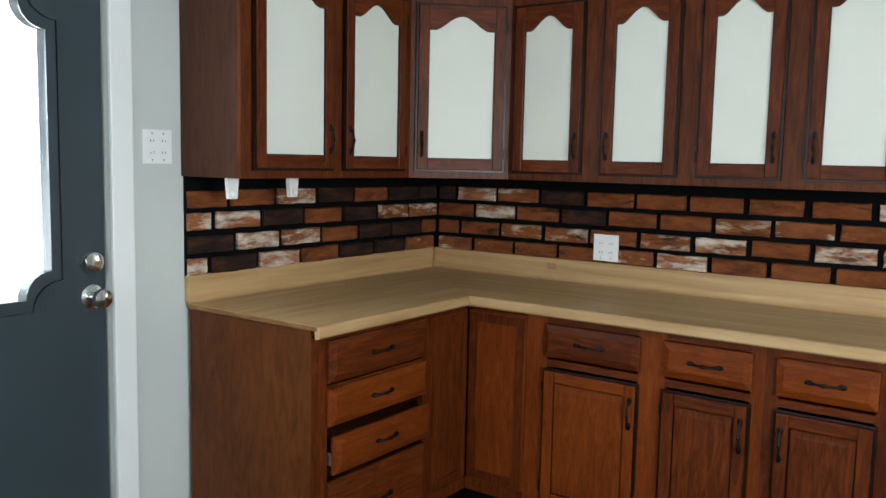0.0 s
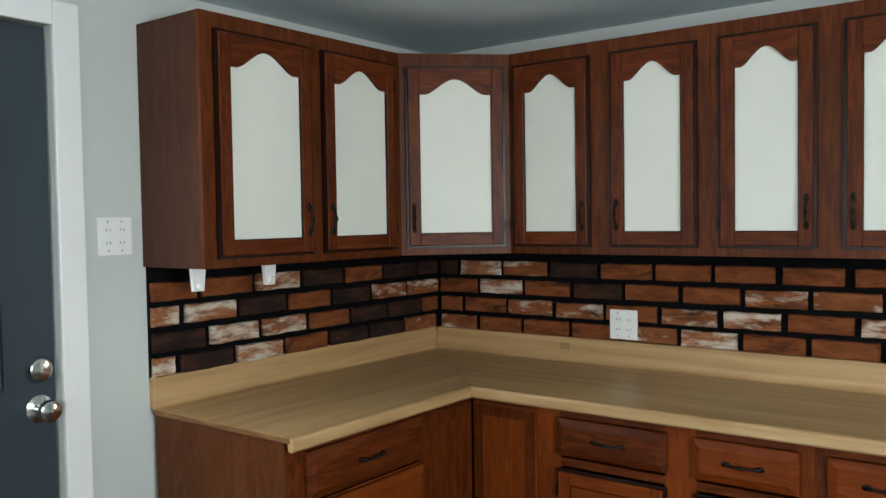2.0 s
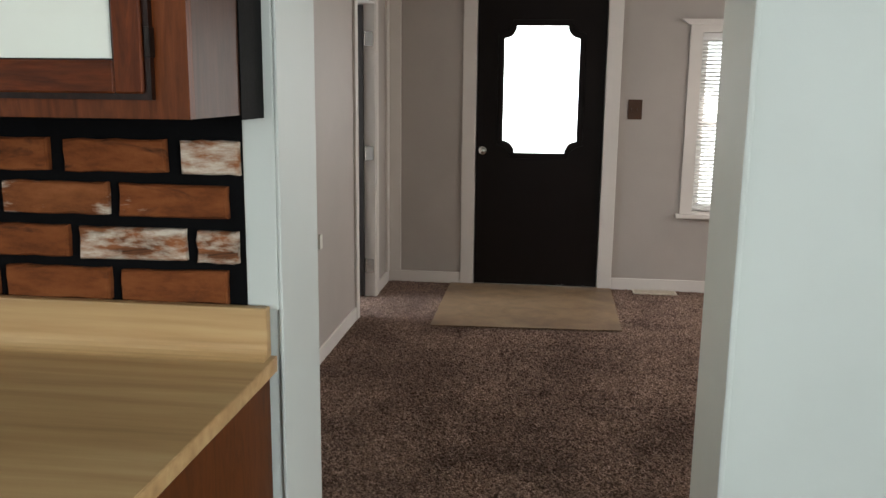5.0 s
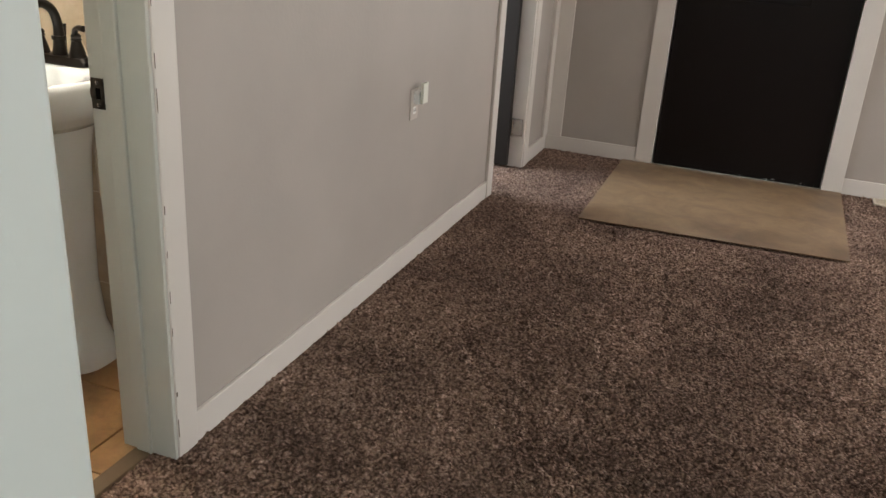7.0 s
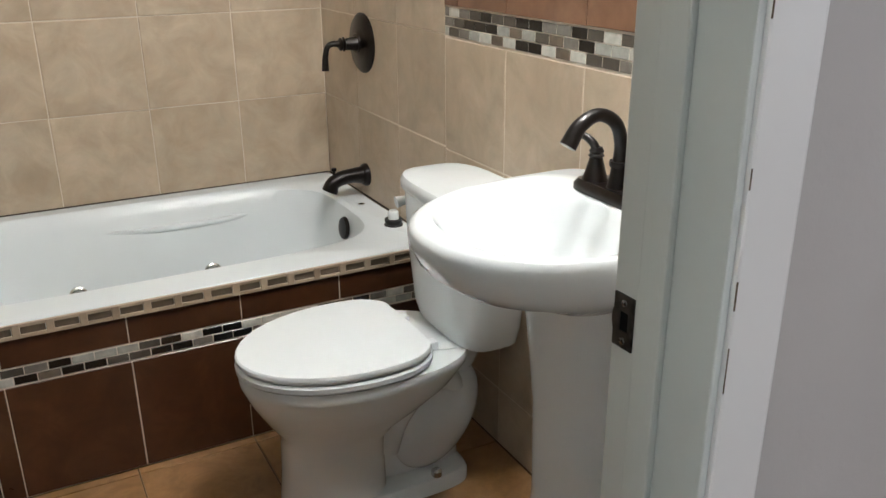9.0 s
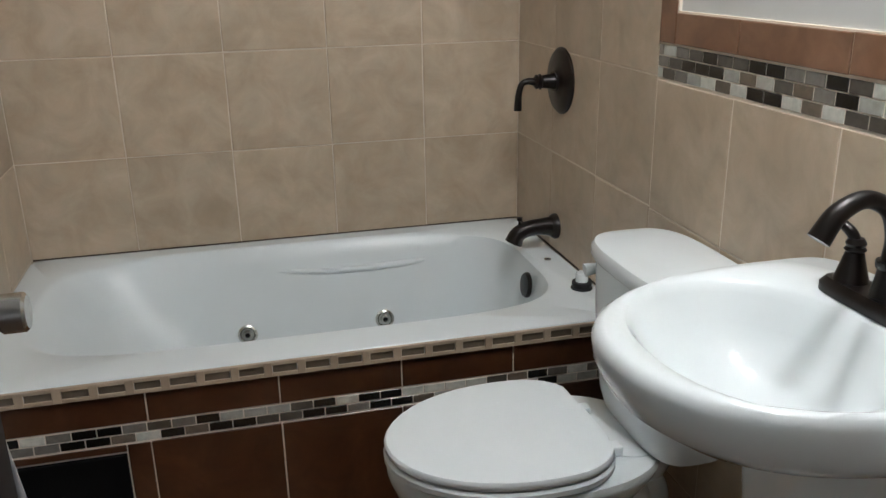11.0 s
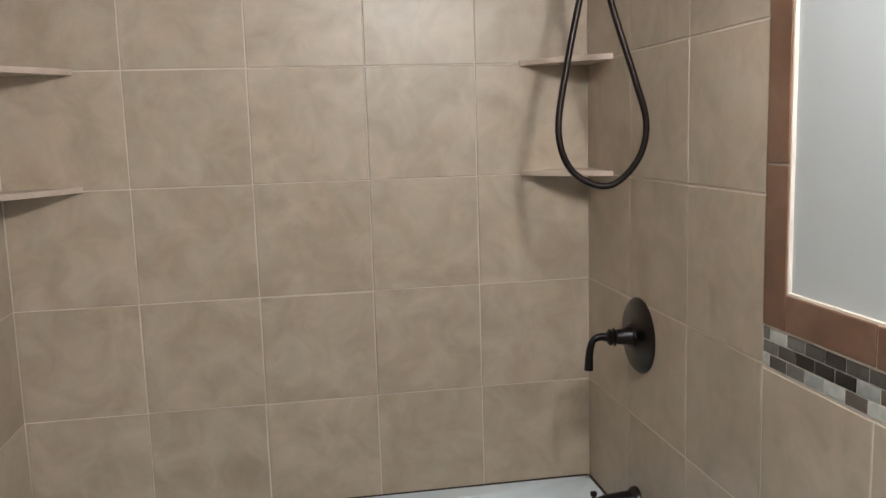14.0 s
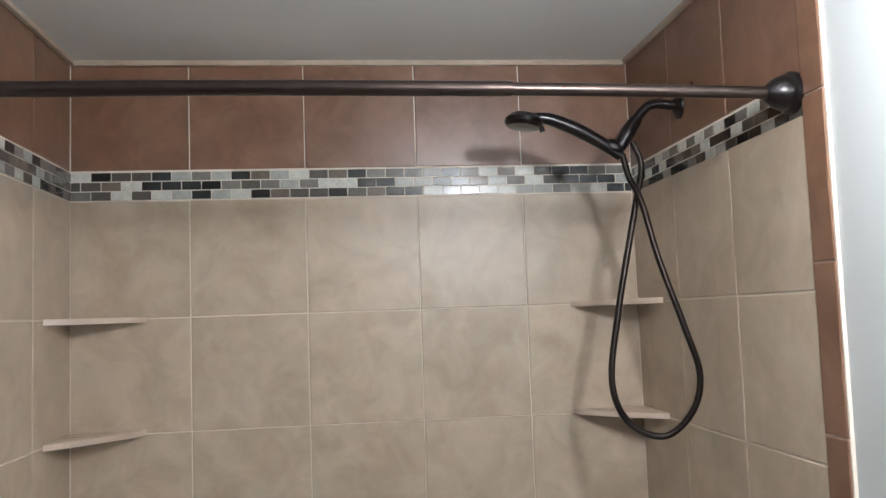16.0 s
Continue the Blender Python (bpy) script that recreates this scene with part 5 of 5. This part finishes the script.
tank = layered([(ring_pts(0, -0.107, 0.155, 0.078, 3.4, 48), 0.380), (ring_pts(0, -0.108, 0.162, 0.088, 3.4, 48), 0.42), (ring_pts(0, -0.110, 0.177, 0.097, 3.6, 48), 0.58), (ring_pts(0, -0.110, 0.180, 0.10, 3.6, 48), 0.692), (ring_pts(0, -0.110, 0.178, 0.099, 3.6, 48), 0.699)])
part("tank", tank, M_PORC, toilet, smooth=True)
part("tank_lid", layered([(ring_pts(0, -0.112, 0.186, 0.106, 3.4, 48), 0.700), (ring_pts(0, -0.112, 0.189, 0.109, 3.4, 48), 0.705), (ring_pts(0, -0.112, 0.189, 0.109, 3.4, 48), 0.722), (ring_pts(0, -0.112, 0.183, 0.103, 3.4, 48), 0.731), (ring_pts(0, -0.112, 0.16, 0.07, 3, 48), 0.734)]), M_PORC, toilet, "", True)
part("flush_lever", add_lathe(tube([(-0.180, -0.155, 0.645), (-0.2, -0.158, 0.645), (-0.204, -0.172, 0.644), (-0.206, -0.19, 0.641)], [0.009, 0.011, 0.012, 0.015], 12, 5), [(0.014, 0), (0.013, 0.01), (0, 0.012)], pose(-0.176, -0.155, 0.645, 0, -90), 14), M_PORC, toilet, "white side flush lever", True)

# ---- pedestal sink ----
sink = thing("pedestal_sink", pose(-1.153, 5.575, 0.0), "white porcelain pedestal sink with a bronze tap", "sink")


def basin_ring(k, dz, shrink=0.0):
    """Sink outline: straight at the wall, bowed to the front."""
    out = []
    n = 64
    for i in range(n):
        a = 2 * math.pi * i / n
        c, s = math.cos(a), math.sin(a)
        if s >= 0:
            x, y = 0.228 * math.copysign(abs(c) ** 0.35, c), 0.13 * s ** 0.35
        else:
            x, y = 0.228 * math.copysign(abs(c) ** 0.85, c), -0.345 * abs(s) ** 0.9
        out.append((x * k, -0.135 + y * k if s < 0 else -0.135 + y * min(1.0, k + 0.0), dz))
    return out


def bowl_ring(hx, hy, cy, z, p=2.2):
    return [(x, y, z) for x, y in ring_pts(0, cy, hx, hy, p)]


sb = bmesh.new()
loft(sb, [bowl_ring(0.075, 0.075, -0.17, 0.70, 2.6), bowl_ring(0.12, 0.11, -0.185, 0.69, 2.6), basin_ring(0.62, 0.705), basin_ring(0.83, 0.733), basin_ring(0.95, 0.763), basin_ring(0.995, 0.795), basin_ring(1.0, 0.814), basin_ring(0.985, 0.826), basin_ring(0.955, 0.831),
          bowl_ring(0.194, 0.155, -0.28, 0.829, 2.15), bowl_ring(0.188, 0.149, -0.28, 0.824, 2.15), bowl_ring(0.180, 0.141, -0.28, 0.812, 2.15), bowl_ring(0.158, 0.12, -0.276, 0.775, 2.2), bowl_ring(0.118, 0.09, -0.27, 0.728, 2.1), bowl_ring(0.05, 0.04, -0.265, 0.708, 2)], True, True)
basin = part("basin", sb, M_PORC, sink, smooth=True)
basin.data.set_sharp_from_angle(angle=radians(100))
part("drain", lathe([(0.024, 0), (0.023, 0.003), (0.015, 0.004), (0, 0.002)], pose(0, -0.265, 0.7085), 20), M_BRONZE, sink)
ped = layered([(ring_pts(0, -0.165, 0.112, 0.096, 2.8, 40), 0.0), (ring_pts(0, -0.165, 0.114, 0.098, 2.8, 40), 0.04), (ring_pts(0, -0.165, 0.106, 0.09, 2.8, 40), 0.06), (ring_pts(0, -0.165, 0.089, 0.076, 2.6, 40), 0.12), (ring_pts(0, -0.165, 0.078, 0.068, 2.6, 40), 0.25), (ring_pts(0, -0.165, 0.083, 0.072, 2.6, 40), 0.45), (ring_pts(0, -0.17, 0.096, 0.084, 2.6, 40), 0.62), (ring_pts(0, -0.175, 0.115, 0.10, 2.6, 40), 0.70)])
part("pedestal", ped, M_PORC, sink, smooth=True)
part("supply_tube", tube([(0.06, -0.012, 0.42), (0.06, -0.06, 0.43), (0.055, -0.07, 0.52), (0.04, -0.06, 0.66)], 0.006, 8, 6), M_ALMOND, sink, "cream flexible supply tube", True)
part("stop_valve", add_lathe(lathe([(0.018, 0), (0.018, 0.004), (0.008, 0.006), (0.008, 0.035)], pose(0.06, 0.0, 0.42, 90), 12), [(0.012, 0), (0.012, 0.02), (0, 0.022)], pose(0.06, -0.03, 0.42, 90), 12), M_STEEL, sink, "", True)
tap = thing("basin_tap", pose(-1.165, 5.478, 0.8305) @ Matrix.Scale(0.97, 4), "oil-rubbed bronze two-handle centerset basin tap", "tap")
part("base_plate", layered([(ring_pts(0, 0, 0.102, 0.030, 5, 40), 0.0), (ring_pts(0, 0, 0.102, 0.030, 5, 40), 0.012), (ring_pts(0, 0, 0.094, 0.024, 5, 40), 0.022)]), M_BRONZE, tap, "", True)
part("spout", tube([(0, 0.002, 0.02), (0, 0.004, 0.055), (0, 0.004, 0.10), (0, -0.012, 0.14), (0, -0.05, 0.158), (0, -0.088, 0.143), (0, -0.112, 0.11)], [0.02, 0.0155, 0.0125, 0.012, 0.012, 0.0135, 0.0155], 16, 8), M_BRONZE, tap, "high arched spout", True)
part("spout_ring", lathe([(0.0185, -0.005), (0.0195, 0), (0.0185, 0.005)], pose(0, 0.004, 0.066), 18), M_BRONZE, tap, "", True)
for s in (-1, 1):
    h = part("handle", lathe([(0.025, 0), (0.022, 0.01), (0.016, 0.032), (0.012, 0.046), (0.015, 0.049), (0.012, 0.053), (0.014, 0.058), (0.010, 0.065), (0, 0.067)], pose(s * 0.062, 0, 0.018), 18), M_BRONZE, tap, "", True)
    part("lever", tube([(s * 0.062, 0, 0.076), (s * 0.066, -0.006, 0.09), (s * 0.083, -0.012, 0.10), (s * 0.105, -0.016, 0.10)], [0.008, 0.008, 0.007, 0.0085], 10, 6), M_BRONZE, h, "", True)
part("lift_rod", tube([(0, 0.026, 0.015), (0, 0.026, 0.06), (0, 0.026, 0.10)], [0.0025, 0.0025, 0.006], 8, 4), M_BRONZE, tap, "", True)

# dark access panel in the apron
ap = thing("access_panel", pose(-2.02, 4.2505, 0.157), "black access panel in the brown tub apron", "panel")
part("frame", add_plate(bmesh.new(), rect(-0.159, 0.158, -0.1205, 0.1205), rect(-0.14, 0.14, -0.105, 0.105), -0.012, 0.0), M_BLACK, ap, at=pose(0.0, 0, 0, 0, 0, 90))
part("panel", box(-0.14, 0.14, -0.008, 0.0, -0.105, 0.105), M_BLACK, ap, at=pose(0.0, 0, 0, 0, 0, 90))

# vanity light above the sink
bl = thing("vanity_light", pose(-1.14, 5.583, 2.13), "bronze vanity light bar with round bulbs", "lamp")
part("back_plate", box(-0.28, 0.28, -0.02, 0.0, -0.04, 0.04, 0.006), M_BRONZE, bl)
for u in (-0.18, 0.18):
    part("arm", tube([(u, -0.02, 0.0), (u, -0.12, 0.012), (u, -0.24, 0.0)], 0.008, 10, 5), M_BRONZE, bl, "", True)
    part("socket", lathe([(0.02, 0.015), (0.024, -0.01), (0, -0.012)], pose(u, -0.248, 0.0), 16), M_BRONZE, bl, "", True)

# pale caulk along the tub ceiling
setting("trim_ceiling_caulk", add_box(add_box(box(-2.8598, -2.848, 4.094, 5.571, 2.266, 2.2795), -2.848, -1.98, 5.562, 5.5735, 2.268, 2.2795), -2.848, -2.0, 4.0915, 4.103, 2.268, 2.2795), M_CREAMT, "uneven cream caulk where tile meets the ceiling", "trim")

# ---- tiles and bricks ----


def tile_mesh(w, h, d, bev, material):
    """A tile in the local xz plane, its face at y = -d, with eased edges."""
    bm = bmesh.new()
    a = [bm.verts.new(p) for p in ((-w / 2, 0, -h / 2), (w / 2, 0, -h / 2), (w / 2, 0, h / 2), (-w / 2, 0, h / 2))]
    b = [bm.verts.new((v.co.x, -d + bev, v.co.z)) for v in a]
    c = [bm.verts.new((math.copysign(w / 2 - bev, v.co.x), -d, math.copysign(h / 2 - bev, v.co.z))) for v in a]
    for p, q in ((a, b), (b, c)):
        for i in range(4):
            j = (i + 1) % 4
            bm.faces.new((p[i], p[j], q[j], q[i]))
    bm.faces.new(c)
    return mesh_of("tile", bm, material)


MESHES = {}


def tile(name, parent, frame_m, u, v, w, h, d, bev, material, jitter=0.0):
    key = (round(w, 3), round(h, 3), d, material.name)
    if key not in MESHES:
        MESHES[key] = tile_mesh(round(w, 3), round(h, 3), d, bev, material)
    ob = new(name, MESHES[key])
    ob.parent = parent
    jt = (random.uniform(-jitter, jitter), random.uniform(-jitter, 0), random.uniform(-jitter, jitter))
    ob.matrix_basis = frame_m @ pose(u + jt[0], jt[1] * 0.6, v + jt[2])
    return ob


def tiled(parent, frame_m, us, vs, material, gap=0.0032, d=0.008, name="tile"):
    for a, b in zip(us, us[1:]):
        for p, q in zip(vs, vs[1:]):
            tile(name, parent, frame_m, (a + b) / 2, (p + q) / 2, b - a - gap, q - p - gap, d, 0.0015, material, 0.0006)


def mosaic(parent, frame_m, u0, u1, v0, v1, rows, shift=0.0, pitch=0.0505, d=0.0075):
    rh = (v1 - v0) / rows
    for r in range(rows):
        u = u0 - (pitch * (0.5 if r % 2 else 0.0) + shift) % pitch
        while u < u1 - 0.004:
            a, b = max(u, u0), min(u + pitch, u1)
            if b - a > 0.008:
                tile("mosaic_tile", parent, frame_m, (a + b) / 2, v0 + (r + 0.5) * rh, b - a - 0.0028, rh - 0.0028, d, 0.0006, M_MOSAIC)
            u += pitch


# frames: local x to the right when looking at the wall, local y into the wall
F_BACK, F_APRON = facing(-2.868, 0, 90), facing(-2.028, 0, 90)
setting("trim_tile_bed_west", box(-2.868, -2.8622, 4.088, 5.577, 0.44, BZ), M_GROUT, "pale grout bed of the tub back wall", "trim")
ROWS_Z = [0.456, 0.740, 1.026, 1.318, 1.608, 1.911]
bw = bpy.data.objects["wall_bath_west"]
tiled(bw, F_BACK, [4.09, 4.388, 4.686, 4.981, 5.268, 5.575], ROWS_Z, M_BEIGE)
mosaic(bw, F_BACK, 4.09, 5.575, 1.913, 1.987, 3)
tiled(bw, F_BACK, [4.09, 4.388, 4.686, 4.981, 5.268, 5.575], [1.99, BZ], M_BROWN)

nb = bpy.data.objects["wall_bath_north"]
bed = setting("trim_tile_bed_north", add_box(add_box(box(-2.862, -1.905, 5.5762, 5.583, 0.44, BZ), -1.905, -0.74, 5.5762, 5.583, 0.0, 1.162), -2.02, -1.905, 5.5762, 5.583, 0.0, 0.44), M_GROUT, "pale grout bed behind the bathroom wall tile", "trim")
F_TAP = facing(0, 5.5805, 0)
tiled(nb, F_TAP, [-2.86, -2.565, -2.263, -1.973], ROWS_Z, M_BEIGE, d=0.0055)
mosaic(nb, F_TAP, -2.86, -1.973, 1.905, 1.975, 3, 0.02, d=0.0056)
tiled(nb, F_TAP, [-2.86, -2.565, -2.263, -1.973], [1.978, BZ], M_BROWN, d=0.0055)
tiled(nb, F_TAP, [-1.973, -1.907], [1.096, 1.37, 1.655, 1.94, 2.225, BZ], M_BROWN, d=0.0075)
tiled(nb, F_TAP, [-1.907, -1.685, -1.40, -1.115, -0.83, -0.745], [1.096, 1.16], M_BROWN, d=0.0075)
mosaic(nb, F_TAP, -1.973, -0.745, 1.024, 1.094, 3, 0.03, d=0.0056)
tiled(nb, F_TAP, [-1.973, -1.687, -1.40, -1.115, -0.83, -0.745], [0.0, 0.16, 0.448, 0.735, 1.021], M_BEIGE, d=0.0055)
tiled(nb, F_TAP, [-2.02, -1.973], [0.0, 0.448], M_BEIGE, d=0.0055)

sb_wall = bpy.data.objects["wall_bath_south"]
setting("trim_tile_bed_south", box(-2.862, -2.0, 4.0822, 4.0878, 0.44, BZ), M_GROUT, "pale grout bed behind the tub end tile", "trim")
F_LEFT = facing(0, 4.0842, 180)
tiled(sb_wall, F_LEFT, [2.003, 2.31, 2.61, 2.86], ROWS_Z, M_BEIGE, d=0.0055)
mosaic(sb_wall, F_LEFT, 2.003, 2.86, 1.913, 1.987, 3, 0.01)
tiled(sb_wall, F_LEFT, [2.003, 2.31, 2.61, 2.86], [1.99, BZ], M_BROWN, d=0.0055)

apron = setting("trim_tub_apron", box(-2.10, -2.0222, 4.09, 5.575, 0.0, 0.418), M_GROUT, "tiled front of the bathtub", "trim")
AP_Y = [4.41, 4.46, 4.738, 5.012, 5.278, 5.572]
# apron tile carries its shade in the colour
tiled(apron, F_APRON, AP_Y, [0.0, 0.298], M_APRON_SHADED)
tiled(apron, F_APRON, [4.092, 4.41], [0.0, 0.036], M_APRON_SHADED)
tiled(apron, F_APRON, [4.092, 4.41], [0.279, 0.298], M_APRON_SHADED)
tiled(apron, F_APRON, [4.092, 4.46, 4.738, 5.012, 5.278, 5.572], [0.346, 0.416], M_APRON_SHADED)
mosaic(apron, F_APRON, 4.092, 5.572, 0.30, 0.344, 2, 0.015)
lst = setting("trim_listello", box(-2.04, -2.018, 4.092, 5.572, 0.4185, 0.4535, 0.002), M_CREAMT, "cream relief border tile under the tub rim", "trim")
for z in (0.4185, 0.4448):
    part("border", box(-2.018, -2.0095, 4.092, 5.572, z, z + 0.0087, 0.0015), M_CREAMT, lst)
y = 4.115
while y < 5.55:
    tile("listello_tile", lst, facing(-2.018, 0, 90), y, 0.436, 0.0525, 0.0175, 0.0045, 0.0004, M_TAUPE)
    tile("listello_tile", lst, facing(-2.018, 0, 90), y + 0.0355, 0.436, 0.0185, 0.034, 0.009, 0.0014, M_CREAMT, 0.0005)
    y += 0.071

bfloor = bpy.data.objects["floor_bath_base"]
FLAT = Matrix(((1, 0, 0, 0), (0, 0, 1, 0), (0, -1, 0, -0.006), (0, 0, 0, 1)))
for a, b in zip([-2.02, -1.99, -1.69, -1.39, -1.09, -0.79, -0.70], [-1.99, -1.69, -1.39, -1.09, -0.79, -0.70]):
    for p, q in zip([4.09, 4.115, 4.415, 4.713, 5.012, 5.312], [4.115, 4.415, 4.713, 5.012, 5.312, 5.573]):
        tile("floor_tile", bfloor, FLAT, (a + b) / 2, (p + q) / 2, b - a - 0.004, q - p - 0.004, 0.006, 0.0012, M_FLOORT, 0.0004)

# brick backsplash: R red, D smoked, P partly and W wholly whitewashed; courses from the top down
mort = setting("trim_brick_bed", add_box(box(-2.133, -0.022, 4.011, 4.0198, 0.998, 1.368), -2.1348, -2.126, 2.50, 4.011, 0.998, 1.368), M_MORTAR, "black painted mortar bed of the brick backsplash", "trim")
BR = {"R": M_BRICKR, "D": M_BRICKD, "W": M_BRICKW, "P": M_BRICKP}
COURSES = [1.286, 1.204, 1.121, 1.041]
PITCH, JOINT = 0.231, 0.026


def brick_mesh(w, h, d, material, seed):
    """A hand-cut brick face with uneven arrises and chipped corners."""
    rng = random.Random(seed)
    n, bm = 6, bmesh.new()
    base = [(-w / 2 + w * i / n, -h / 2) for i in range(n)] + [(w / 2, -h / 2), (w / 2, -h / 6), (w / 2, h / 6)]
    base += [(w / 2 - w * i / n, h / 2) for i in range(n)] + [(-w / 2, h / 2), (-w / 2, h / 6), (-w / 2, -h / 6)]
    wob = [(x + rng.uniform(-0.0016, 0.0016), z + rng.uniform(-0.0016, 0.0016)) for x, z in base]
    back = [bm.verts.new((x, 0, z)) for x, z in wob]
    edge = [bm.verts.new((x, -d + 0.004 + rng.uniform(0, 0.002), z)) for x, z in wob]
    cut = [0.0025 + rng.uniform(0, 0.0022) for _ in wob]
    face = [bm.verts.new((x - math.copysign(c, x) * min(1, abs(x) / (w / 2) * 1.2), -d + rng.uniform(-0.0008, 0.0008), z - math.copysign(c, z) * min(1, abs(z) / (h / 2)))) for (x, z), c in zip(wob, cut)]
    for p, q in ((back, edge), (edge, face)):
        for i in range(len(p)):
            j = (i + 1) % len(p)
            bm.faces.new((p[i], p[j], q[j], q[i]))
    bm.faces.new(face)
    return mesh_of("brick", bm, material)


def course(frame_m, start, end, first, z, kinds, step):
    """Bricks from start towards end; first is the length of the cut brick at the start."""
    u, ln = start, first
    for k in kinds:
        v = u + step * ln
        if step * (end - v) < -0.001:
            v = end
        if abs(v - u) > 0.02:
            w, seed = round(abs(v - u), 2), random.randrange(5)
            key = ("brick", w, k, seed)
            if key not in MESHES:
                MESHES[key] = brick_mesh(w, 0.061, 0.016, BR[k], seed + int(w * 1000))
            ob = new("brick", MESHES[key])
            ob.parent = mort
            ob.matrix_basis = frame_m @ pose((u + v) / 2 + random.uniform(-0.0018, 0.0018), -random.uniform(0, 0.0015), z + random.uniform(-0.0018, 0.0018), 0, random.uniform(-0.5, 0.5))
        u, ln = v + step * JOINT, PITCH - JOINT
        if step * (end - u) < 0.02:
            break


F_BB, F_BA = facing(0, 4.011, 0), facing(-2.126, 0, 90)
for z, start, first, kinds in zip(COURSES, (-0.027, -0.049, -0.033, -0.055), (0.11, 0.212, 0.08, 0.212), ("WRRRRRDPWD", "RPPRRDRWRR", "WWRWPRPPRR", "RRRWPRRRPR")):
    course(F_BB, start, -2.10, first, z, kinds, -1)
for z, first, kinds in zip(COURSES, (0.172, 0.1, 0.2, 0.08), ("RRWDRDD", "WWDRDPPD", "DWWRDDR", "WDWRDDPR")):
    course(F_BA, 2.505, 3.99, first, z, kinds, 1)
